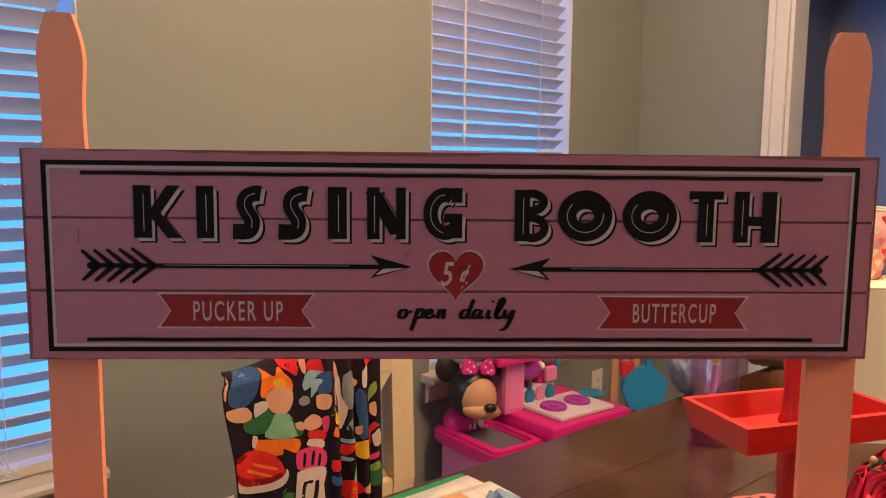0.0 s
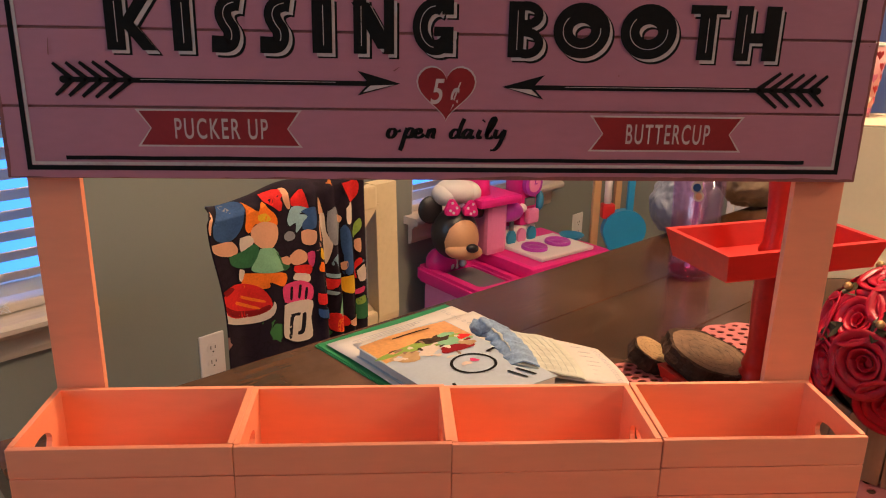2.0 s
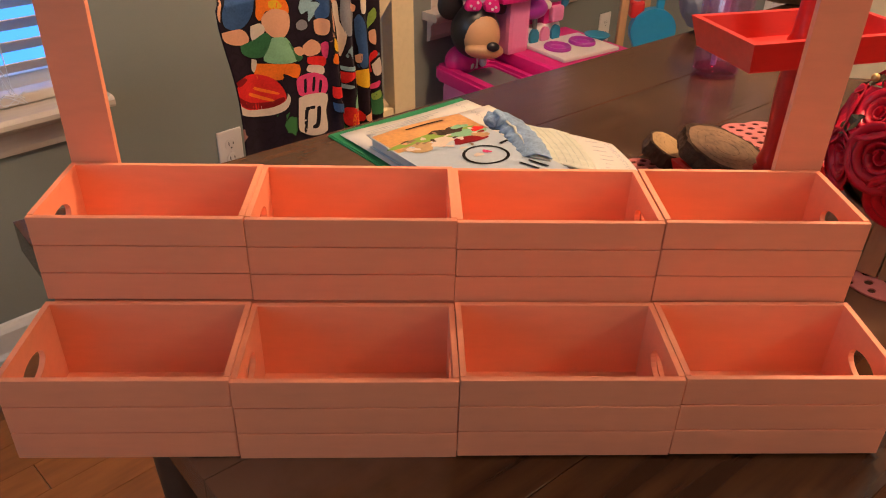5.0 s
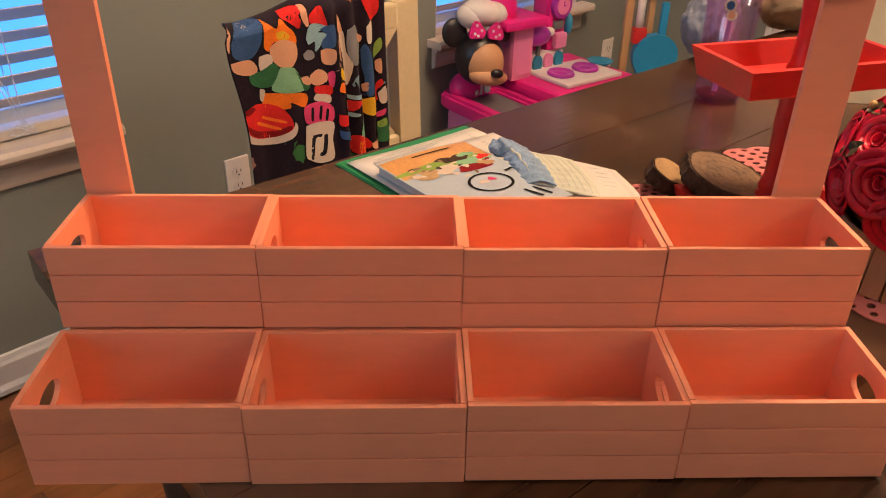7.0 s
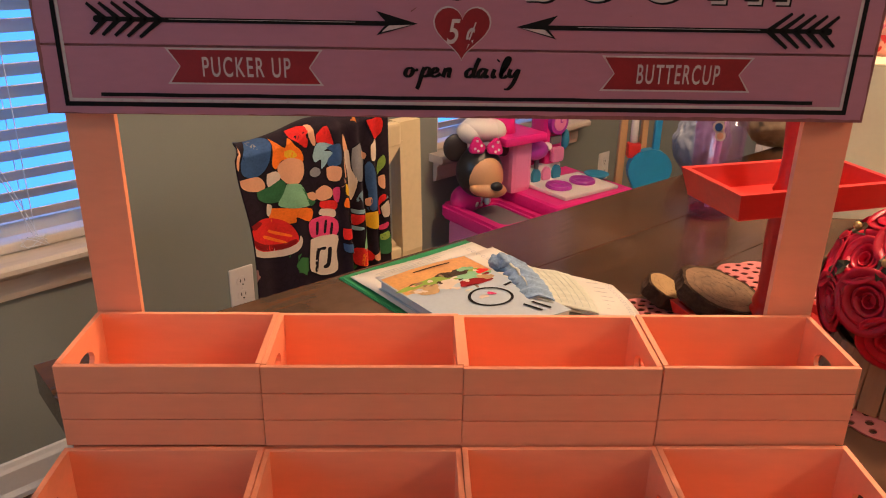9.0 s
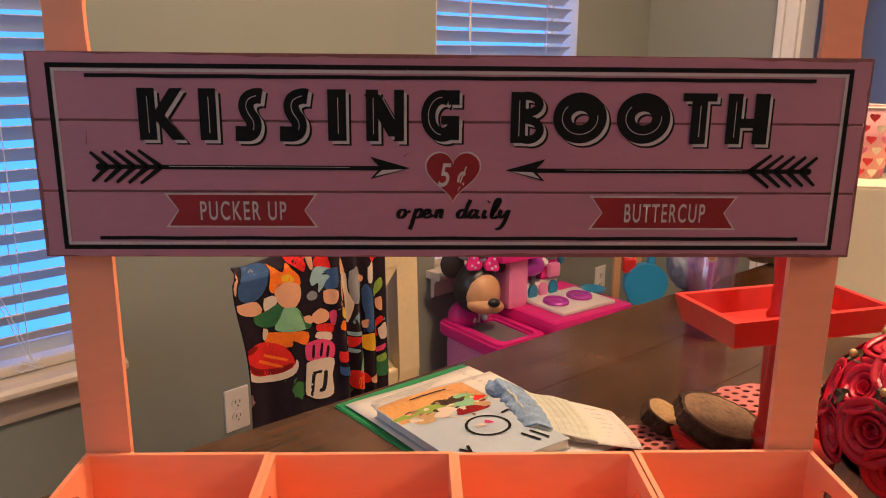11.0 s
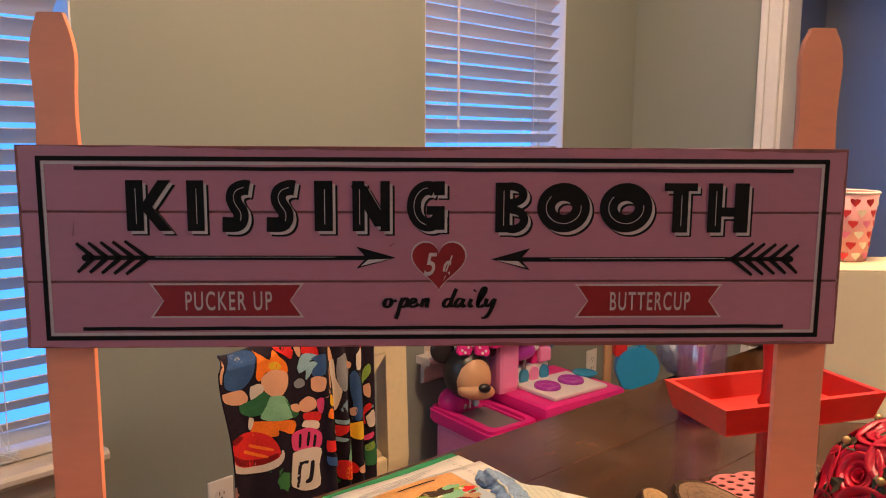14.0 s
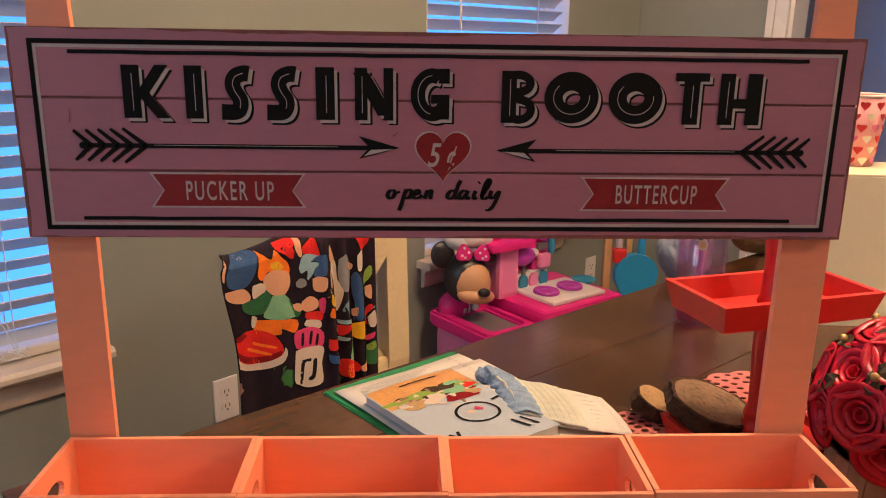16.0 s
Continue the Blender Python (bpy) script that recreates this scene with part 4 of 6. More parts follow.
def drape(u, v):
    """The hanging cloth: u along the rail 0..1, v from the front hem (0) over the rail (0.5) to the back hem (1)."""
    hang0 = max(0.0, 1 - v / 0.46)
    left = -0.020 - 0.026 * math.exp(-(hang0 / 0.3) ** 2)
    x = left + u * (0.272 + 0.016 * hang0 - left)
    fold = 0.009 * math.sin(u * 7.0 + 0.9)
    for at, high, wide in ((0.60, 0.013, 0.034), (0.670, -0.012, 0.032), (0.735, 0.008, 0.026), (0.790, -0.009, 0.026), (0.850, 0.009, 0.028), (0.910, -0.007, 0.026), (0.30, 0.004, 0.05), (0.12, -0.006, 0.06)):
        fold -= high * math.exp(-((u - at) / wide) ** 2)
    sag = 0.897 - 0.016 * math.exp(-(u / 0.16) ** 2) - 0.013 * math.exp(-((u - 0.28) / 0.22) ** 2) - 0.004 * math.sin(u * 11) + 0.006 * u
    if v < 0.46:
        t = v / 0.46
        z = 0.520 + (sag - 0.014 - 0.520) * t
        hang = 1 - t
        return Vector((x, -0.016 + fold * (0.35 + 0.9 * hang), z))
    if v < 0.54:
        a = (v - 0.46) / 0.08 * math.pi
        return Vector((x + 0.040 * (1 - u) * (v - 0.46) / 0.08, 0.017 - 0.033 * math.cos(a) + fold * 0.35 * (1 - (v - 0.46) / 0.08), sag - 0.014 + 0.014 * math.sin(a)))
    t = (v - 0.54) / 0.46
    return Vector((x + (0.040 + 0.055 * min(1, t * 4)) * (1 - u) - 0.02 * u * min(1, t * 4), 0.050 + 0.006 * math.sin(u * 13), sag - 0.014 - t * 0.30))


cloth = thing("printed_shirt", chair.matrix_basis @ pose(-0.035, 0, 0), "dark fleece top with colourful print over the chair back", "clothing")
b = bmesh.new()
NU, NV = 120, 70
grid = [[b.verts.new(drape(i / NU, j / NV)) for j in range(NV + 1)] for i in range(NU + 1)]
for i in range(NU):
    for j in range(NV):
        b.faces.new((grid[i][j], grid[i + 1][j], grid[i + 1][j + 1], grid[i][j + 1]))
fleece = part("fleece", b, CLOTH_PRINT, cloth, smooth=True)
sol = fleece.modifiers.new("thickness", "SOLIDIFY")
sol.thickness, sol.offset = 0.0022, 1.0


def patch(pts, mat, lift, name="print_patch"):
    """A printed area: outline points (u, z-height 0..1 up the front) laid on the cloth."""
    b = bmesh.new()
    vs = [b.verts.new((p[0], 0, p[1])) for p in pts]
    es = [b.edges.new((vs[k], vs[(k + 1) % len(vs)])) for k in range(len(vs))]
    bmesh.ops.triangle_fill(b, edges=es, use_beauty=True)
    for _ in range(7):
        long = [e for e in b.edges if abs(e.verts[0].co.x - e.verts[1].co.x) > (0.009 if max(v.co.x for v in e.verts) > 0.54 else 0.024) or e.calc_length() > 0.05]
        if not long:
            break
        bmesh.ops.subdivide_edges(b, edges=long, cuts=1)
        bmesh.ops.triangulate(b, faces=b.faces)
    for v in b.verts:
        u, z = min(0.998, max(0.002, v.co.x)), min(1.10, max(0, v.co.z)) * 0.46
        p = drape(u, z)
        n = (drape(u + 0.002, z) - p).cross(drape(u, z + 0.002) - p).normalized()
        v.co = p + n * (0.0026 + lift)
    part(name, b, mat, cloth)


def blob(cu, cz, ru, rz, wob=0.08, n=32, seed=0, spikes=0):
    """A soft uneven outline; spikes gives it a jagged top."""
    r = random.Random(seed)
    ph = [r.uniform(0, 6.3) for _ in range(3)]
    out = []
    for k in range(n):
        a = 2 * math.pi * k / n
        f = 1 + wob * (math.sin(2 * a + ph[0]) + 0.8 * math.sin(3 * a + ph[1]) + 0.5 * math.sin(5 * a + ph[2])) + (0.34 if spikes and math.sin(a) > 0.1 and k % 5 == 0 else 0)
        out.append((cu + ru * f * math.cos(a), cz + rz * f * math.sin(a)))
    return out


count = [0]


def area(ink, outline_text):
    """One printed area, drawn on a grid of 200 by 200 over the front of the cloth, with a dark line round it."""
    pts = [(float(p.split(",")[0]) / 200, float(p.split(",")[1]) / 190) for p in outline_text.split()]
    cu, cz = sum(p[0] for p in pts) / len(pts), sum(p[1] for p in pts) / len(pts)
    ring = smooth_line(pts + pts[:1], 3)[:-1]
    lift = 0.000025 * count[0]
    if ink is not CLOTH_DARK:
        wide = []
        for u, z in ring:
            l = math.hypot(u - cu, z - cz) or 1
            wide.append((u + (u - cu) / l * 0.008, z + (z - cz) / l * 0.008))
        patch(wide, CLOTH_DARK, lift, "print_line")
    patch(ring, ink, lift + 0.0006)
    count[0] += 1


# dark hat and hair
area(P_BLUE, "11,209 25,210 37,204 41,194 39,183 31,174 20,171 7,175 5,183 8,198")
area(P_GREY, "12,205 18,205 25,196 22,196 14,201")
area(P_SKIN, "-1,202 4,193 2,180 -1,187")
area(P_RED, "61,204 84,200 83,181 73,188 62,196")
area(P_SKIN, "84,201 91,198 94,183 91,180 86,189")
area(P_ORANGE, "39,203 45,197 57,189 60,196 68,188 76,179 76,170 65,176 52,179 45,173 41,178 43,190")
area(P_YELLOW, "56,186 64,185 70,178 65,177 56,181")
area(P_SKIN, "49,177 58,179 69,175 76,169 74,158 64,152 53,157 47,165 46,173")
# green jacket, hands and shorts
area(P_SKIN, "1,171 13,172 25,170 30,162 26,157 16,158 6,161 1,165")
area(P_WHITE, "34,171 44,171 48,165 43,160 34,157 32,163")
area(P_GREEN, "18,157 35,159 47,162 52,156 45,145 39,142 27,144 18,150")
area(P_MINT, "53,156 68,151 74,137 75,128 53,132 39,139 47,148")
area(P_GREEN, "69,148 75,139 83,130 76,127 73,135")
area(P_SKIN, "74,140 82,139 86,133 81,131 75,135")
area(P_ORANGE, "31,138 53,132 77,124 72,113 57,122 55,117 35,121 25,126")
area(P_WHITE, "27,143 32,140 27,131 24,134")
# red shoe
area(P_WHITE, "-6,114 -2,107 24,100 53,97 58,103 60,96 53,88 34,87 13,91 -4,98 -7,105")
area(P_RED, "-3,118 10,129 26,129 41,123 51,114 56,103 53,96 35,94 11,98 -2,107")
area(P_DARK_RED, "-3,115 13,105 36,100 53,101 52,96 35,94 11,99 -1,107")
area(P_ORANGE, "22,118 47,107 46,105 22,115")
area(P_ORANGE, "15,114 40,102 39,100 14,111")
area(P_DARK_RED, "1,126 10,129 15,126 6,122 2,122")
# hat, mask and cuffs
area(P_RED, "95,189 110,194 116,176 107,180 95,182")
area(P_CYAN, "88,171 95,181 109,179 116,176 103,173 114,170 97,157 98,166 90,165")
area(P_BLUE, "106,175 119,178 124,174 120,159 107,158 106,164 114,170")
area(P_SKIN, "103,157 112,158 120,155 117,144 107,144 102,148")
area(P_GREY, "82,159 88,161 94,158 94,153 87,152 82,155")
area(P_SKIN, "85,139 96,142 106,136 104,129 91,128 84,133")
area(P_PINK, "107,136 116,137 113,123 107,126")
area(P_RED, "88,128 110,124 107,116 88,122")
area(P_WHITE, "88,121 106,116 104,109 85,116")
area(P_PINK, "75,114 93,113 109,104 105,91 83,94 71,98 70,111")
area(CLOTH_DARK, "80,110 83,109 81,98 78,99")
area(CLOTH_DARK, "91,109 94,108 91,97 88,98")
area(CLOTH_DARK, "99,105 102,103 99,94 96,95")
area(P_WHITE, "70,95 84,95 107,90 103,75 103,56 85,55 72,61 66,68")
area(CLOTH_DARK, "77,84 89,83 88,80 81,80 77,62 73,63")
area(CLOTH_DARK, "92,81 97,80 93,63 85,62 85,65 89,67")
# folds
area(P_SKIN, "130,185 135,180 138,168 128,170")
area(P_WHITE, "130,167 139,169 140,151 145,138 138,120 133,125 134,145 129,159")
area(P_GREY, "143,170 153,172 161,159 157,140 146,137 141,153")
area(P_SKIN, "126,164 129,155 128,145 123,146")
area(P_YELLOW, "122,139 132,133 132,124 121,129")
area(P_ORANGE, "120,126 130,121 129,114 118,118")
area(P_RED, "115,97 128,92 127,86 115,86")
area(P_WHITE, "124,107 128,108 127,100 123,101")
area(P_RED, "166,191 189,188 189,175 177,170 171,178")
area(P_WHITE, "169,167 178,170 177,153 169,152")
area(P_SKIN, "157,164 164,160 162,155 156,158")
area(P_BLUE, "162,148 167,152 173,138 172,124 166,118 162,132")
area(P_LIME, "177,141 190,152 193,143 180,134")
area(P_SKIN, "182,131 191,132 191,118 183,124")
area(P_RED, "179,106 189,113 193,108 184,102 186,93 180,95")
area(P_WHITE, "186,100 196,105 198,90 189,89")
area(P_BLUE, "164,125 173,126 172,105 165,104")
area(P_SKIN, "160,115 167,116 166,108 161,109")
area(P_YELLOW, "159,100 172,100 173,83 160,88")
area(P_PINK, "173,78 194,83 193,77 178,76")
area(P_CYAN, "135,111 153,107 151,104 137,107")
area(P_RED, "132,106 150,102 142,94 133,97")
area(P_CYAN, "135,94 146,91 145,88 135,90")
area(P_GREEN, "177,65 195,74 199,50 181,52 174,61")
area(P_LIME, "184,71 195,73 196,66 186,65")
area(P_SKIN, "167,55 177,60 183,49 169,49")
area(P_RED, "136,68 144,70 164,60 165,50 142,51 136,58")
area(P_MINT, "149,85 155,83 152,65 146,68")
area(P_ORANGE, "145,63 151,62 149,50 144,52")
area(P_SKIN, "151,104 159,102 156,84 150,87")
area(P_WHITE, "124,71 134,76 135,72 126,67")
area(P_BLUE, "114,82 123,78 124,71 115,74")


# ---- things on the table ----
def on_table(x, y, z=0.0, turn=0.0):
    return pose(x, y, TZ + z, 0, 0, turn)


# green folder with papers, a book and a folded cloth
FA = 38.0
folder = thing("paper_folder", on_table(-0.140, 0.940, 0, FA), "green card folder lying on the table", "folder")
part("cover", box(0, 0.229, -0.300, 0, 0.0, 0.0016, 0.0004), GREEN_CARD, folder)
part("flap", box(0.002, 0.228, -0.299, -0.001, 0.0020, 0.0030, 0.0003), GREEN_CARD, folder)


def sheet(name, w, h, m, label, bend=0.003, seed=0):
    """A sheet of paper that does not lie quite flat."""
    r = random.Random(seed)
    ph = [r.uniform(0, 6) for _ in range(4)]
    t = thing(name, m, label, "paper")
    b = bmesh.new()
    n = 14
    top = [[b.verts.new((i / n * w, -j / n * h, bend * (1 + 0.5 * math.sin(i * 0.5 + ph[0]) + 0.5 * math.sin(j * 0.6 + ph[1])) * (0.2 + abs(i / n - 0.5) + abs(j / n - 0.5)))) for j in range(n + 1)] for i in range(n + 1)]
    for i in range(n):
        for j in range(n):
            b.faces.new((top[i][j], top[i + 1][j], top[i + 1][j + 1], top[i][j + 1]))
    p = part("page", b, PAPER, t, smooth=True)
    so = p.modifiers.new("thickness", "SOLIDIFY")
    so.thickness = 0.0005
    return t


page = sheet("printed_sheet", 0.216, 0.279, on_table(-0.124, 0.934, 0.0036, FA - 1.0), "white printed worksheet on the green folder", 0.0018, 1)
sheet("printed_sheet", 0.200, 0.262, on_table(-0.090, 0.930, 0.0062, FA - 5.0), "white printed worksheet under the book", 0.0016, 2)
# rows of small print along the far and the right side
for k in range(24):
    b = lathe([(0.0028, 0.0), (0.0034, 0.0), (0.0034, 0.0002), (0.0028, 0.0002), (0.0028, 0.0)], 12)
    o = part("print_ring", b, GREY_INK, page)
    o.matrix_basis = pose(0.190, -0.012 - k * 0.0109, 0.0042)
for k in range(9):
    part("print_line", box(0.165, 0.183, -0.14 - k * 0.011, -0.1385 - k * 0.011, 0.0042, 0.0044), GREY_INK, page)
for k in range(7):
    part("print_line", box(0.03 + 0.004 * (k % 3), 0.15 - 0.012 * (k % 4), -0.018 - k * 0.004, -0.0168 - k * 0.004, 0.0042, 0.0044), GREY_INK, page)

book = thing("picture_book", on_table(-0.083, 0.888, 0.0095, FA - 2.0), "soft-covered picture book with an orange and blue cover", "book")
BWD, BLN, BTH = 0.142, 0.205, 0.013


def bowed(x0, x1, y0, y1, z0, z1, lift):
    b = bmesh.new()
    n = 10
    tp, bt = [], []
    for i in range(n + 1):
        x = x0 + (x1 - x0) * i / n
        c = lift * math.sin(math.pi * i / n)
        tp.append([b.verts.new((x, y, z1 + c)) for y in (y0, y1)])
        bt.append([b.verts.new((x, y, z0 + (c if lift and z0 > 0.003 else 0))) for y in (y0, y1)])
    for A in (tp, bt):
        for p, q in zip(A, A[1:]):
            b.faces.new((p[0], p[1], q[1], q[0]))
    for s in (0, 1):
        b.faces.new([p[s] for p in tp] + [p[s] for p in reversed(bt)])
    for e in (0, -1):
        b.faces.new((tp[e][0], tp[e][1], bt[e][1], bt[e][0]))
    return b


part("page_block", bowed(0.003, BWD - 0.002, -BLN + 0.002, -0.002, 0.0012, BTH - 0.0014, 0.003), PAPER, book)
part("back_cover", box(0, BWD, -BLN, 0, 0, 0.0010), COVER_BLUE, book)
cover = part("front_cover", bowed(0, BWD, -BLN, 0, BTH - 0.0010, BTH, 0.003), COVER_BLUE, book, "pale blue cover with an orange band")


def cover_z(x):
    return BTH + 0.003 * math.sin(math.pi * x / BWD)


def on_cover(pts, mat, lift, name):
    b = bmesh.new()
    vs = [b.verts.new((x, y, 0)) for x, y in pts]
    es = [b.edges.new((vs[k], vs[(k + 1) % len(vs)])) for k in range(len(vs))]
    bmesh.ops.triangle_fill(b, edges=es, use_beauty=True)
    bmesh.ops.subdivide_edges(b, edges=list(b.edges), cuts=2, use_grid_fill=True)
    for v in b.verts:
        v.co.z = cover_z(v.co.x) + 0.0004 + lift
    part(name, b, mat, book)


on_cover(outline(0.002, BWD - 0.002, -0.060, -0.002), COVER_ORANGE, 0.0, "cover_band")
rb = random.Random(12)
for k, (x, y, rx, ry, ink) in enumerate(((0.070, -0.050, 0.060, 0.012, P_LIME), (0.106, -0.062, 0.024, 0.014, P_MINT), (0.030, -0.064, 0.020, 0.012, CUT_PALE), (0.092, -0.046, 0.020, 0.009, BARK), (0.074, -0.040, 0.012, 0.005, BARK),
                                        (0.110, -0.040, 0.012, 0.006, P_MINT), (0.062, -0.066, 0.018, 0.010, P_WHITE), (0.094, -0.080, 0.022, 0.011, P_DARK_RED), (0.118, -0.074, 0.012, 0.008, CUT_PALE), (0.126, -0.056, 0.010, 0.007, P_RED))):
    on_cover(blob(x, y, rx, ry, 0.16, 20, 40 + k), ink, 0.00006 + 0.000012 * k, "cover_picture")
for k in range(30):
    x, y = rb.uniform(0.014, BWD - 0.014), rb.uniform(-0.098, -0.040)
    on_cover(blob(x, y, rb.uniform(0.002, 0.006), rb.uniform(0.0015, 0.0045), 0.25, 12, 60 + k), rb.choice((P_WHITE, P_SKIN, CUT_WOOD, BARK, P_WHITE, P_DARK_RED, COVER_BLUE)), 0.00022 + 0.000008 * k, "cover_picture")
on_cover([(0.045, -0.012), (0.105, -0.012), (0.105, -0.0145), (0.045, -0.0145)], BLACK_INK, 0.0007, "cover_title")
bmr = bmesh.new()
ro, ri = [], []
for k in range(36):
    a = 2 * math.pi * k / 36
    for lst, rx, ry in ((ro, 0.030, 0.026), (ri, 0.026, 0.0225)):
        x, y = 0.082 + rx * math.cos(a), -0.126 + ry * math.sin(a)
        lst.append(bmr.verts.new((x, y, cover_z(x) + 0.0008)))
for k in range(36):
    bmr.faces.new((ro[k], ro[(k + 1) % 36], ri[(k + 1) % 36], ri[k]))
part("cover_ring", bmr, BLACK_INK, book, "black ring on the cover")
on_cover(blob(0.074, -0.122, 0.006, 0.005, 0.2, 12, 60), P_WHITE, 0.0006, "cover_picture")
on_cover(blob(0.088, -0.120, 0.005, 0.005, 0.2, 12, 61), P_PINK, 0.0006, "cover_picture")
for x0, y0, x1, y1 in ((0.018, -0.150, 0.030, -0.178), (0.030, -0.150, 0.018, -0.178), (0.100, -0.165, 0.108, -0.190), (0.114, -0.165, 0.122, -0.190), (0.118, -0.110, 0.134, -0.106)):
    l = math.hypot(x1 - x0, y1 - y0)
    px_, py_ = -(y1 - y0) / l * 0.002, (x1 - x0) / l * 0.002
    on_cover([(x0 + px_, y0 + py_), (x1 + px_, y1 + py_), (x1 - px_, y1 - py_), (x0 - px_, y0 - py_)], BLACK_INK, 0.0009, "cover_bar")

# folded cloth with a ruffled blue edge
cl = thing("folded_cloth", on_table(0.080, 0.928, 0.014, -19), "pale folded cloth with a ruffled blue edge", "cloth")
b = bmesh.new()
nu, nv = 46, 22


def ruff(u, v):
    x = -0.004 + 0.150 * u * (1 - 0.12 * v) + 0.063 * v + 0.006 * math.sin(v * 3)
    y = 0.012 - 0.095 * v + 0.010 * math.sin(u * 3.0) * (1 - v)
    edge = math.exp(-(max(0, u) / 0.16) ** 2)
    z = 0.004 + edge * (0.017 * (1 - 0.45 * v) + 0.0015 * math.sin(v * 24)) + 0.0005 * math.sin(u * 30 + v * 4) + 0.0012 * math.sin(v * 40) * (1 - u) + 0.003 * math.sin(u * 5)
    return Vector((x, y, z))


g = [[b.verts.new(ruff(i / nu, j / nv)) for j in range(nv + 1)] for i in range(nu + 1)]
NCUT = 28
for i in range(NCUT):
    for j in range(nv):
        b.faces.new((g[i][j], g[i + 1][j], g[i + 1][j + 1], g[i][j + 1]))
bmesh.ops.delete(b, geom=[v for v in b.verts if not v.link_faces], context="VERTS")
o = part("cloth_body", b, CLOTH_PALE, cl, smooth=True)
o.modifiers.new("thickness", "SOLIDIFY").thickness = 0.002
b = bmesh.new()
g = []
for j in range(61):
    v = j / 60
    row = []
    for k in range(9):
        a = k / 8
        p = ruff(0.20 * a, v)
        wob = 0.0022 * math.sin(v * 52 + a * 1.5) * (1 - a)
        row.append(b.verts.new((p.x - 0.014 * (1 - a) ** 2 + wob, p.y, p.z * (0.25 + 0.75 * min(1, a * 2.5)) + 0.0045 + wob * 0.4)))
    g.append(row)
for j in range(60):
    for k in range(8):
        b.faces.new((g[j][k], g[j + 1][k], g[j + 1][k + 1], g[j][k + 1]))
o = part("ruffle", b, CLOTH_BLUE, cl, "gathered blue edge", smooth=True)
o.modifiers.new("thickness", "SOLIDIFY").thickness = 0.0015
for k in range(5):
    pts = [ruff(0.28 + 0.065 * k, 0.08 + 0.84 * q / 12) + Vector((0, 0, 0.0011)) for q in range(13)]
    part("stripe", tube(pts, 0.0003, 5), CLOTH_STRIPE, cl)
b = bmesh.new()
bmesh.ops.create_icosphere(b, subdivisions=4, radius=1, matrix=Matrix.Translation((-0.002, 0.004, 0.016)) @ Matrix.Diagonal((0.016, 0.014, 0.011, 1)))
for v in b.verts:
    v.co += Vector(noise.noise_vector(v.co * 90)) * 0.005 + Vector(noise.noise_vector(v.co * 240)) * 0.0015
part("gathered_corner", b, CLOTH_BLUE, cl, smooth=True)

# the printed sheet that sticks out under the cloth
out_sheet = thing("printed_sheet", cl.matrix_basis.copy(), "white printed sheet sticking out under the folded cloth", "paper")
b = bmesh.new()


def leaf_at(u, v):
    p = ruff(u, v)
    return Vector((p.x, p.y, 0.0012 + 0.0014 * math.sin(u * 4 + v * 3) + 0.0012 * v))


g = [[b.verts.new(leaf_at(0.30 + 0.70 * i / 16, j / 10)) for j in range(11)] for i in range(17)]
for i in range(16):
    for j in range(10):
        b.faces.new((g[i][j], g[i + 1][j], g[i + 1][j + 1], g[i][j + 1]))
o = part("page", b, PAPER, out_sheet, smooth=True)
o.modifiers.new("thickness", "SOLIDIFY").thickness = 0.0005
for k in range(13):
    ring = part("print_ring", lathe([(0.0022, 0.0), (0.0028, 0.0), (0.0028, 0.0002), (0.0022, 0.0002), (0.0022, 0.0)], 12), GREY_INK, out_sheet)
    ring.matrix_basis = Matrix.Translation(leaf_at(0.93, 0.06 + 0.068 * k) + Vector((0, 0, 0.0004)))
for k in range(7):
    q = leaf_at(0.72 + 0.02 * (k % 2), 0.12 + 0.11 * k)
    part("print_line", box(q.x, q.x + 0.016, q.y, q.y + 0.0012, q.z + 0.0004, q.z + 0.0006), GREY_INK, out_sheet)

# ---- two-tier red tray ----
TA = 15.0
TX, TY = 0.382, 0.797
tray = thing("tiered_tray", on_table(TX, TY, 0.0025, TA), "red painted wooden two-tier tray with a turned post", "tray stand")


def tray_tier(name, w, d, z, h, flare):
    t = new(name)
    t.empty_display_size = 0.05
    t.parent = tray
    t.matrix_basis = pose(0, 0, z)
    th = 0.0075
    part("tray_floor", box(-w / 2 + th, w / 2 - th, -d / 2 + th, d / 2 - th, 0.0, 0.006), TRAY_RED, t)
    for s in (-1, 1):
        # sides taper with the flare so that the corners meet
        for axis, half, other in (("x", w / 2, d / 2), ("y", d / 2, w / 2)):
            b = bmesh.new()
            vs = []
            for o_, z_ in ((half - flare, 0.0), (half, h), (half - th, h), (half - flare - th, 0.0)):
                e = other - (flare if z_ == 0 else 0) - (half - (flare if z_ == 0 else 0) - o_)
                row = []
                for q in (-e, e):
                    row.append(b.verts.new((s * o_, q, z_) if axis == "x" else (q, s * o_, z_)))
                vs.append(row)
            for k in range(4):
                a, c = vs[k], vs[(k + 1) % 4]
                b.faces.new((a[0], a[1], c[1], c[0]))
            b.faces.new([r[0] for r in vs])
            b.faces.new([r[1] for r in vs])
            part("tray_side", b, TRAY_RED, t)
    return t


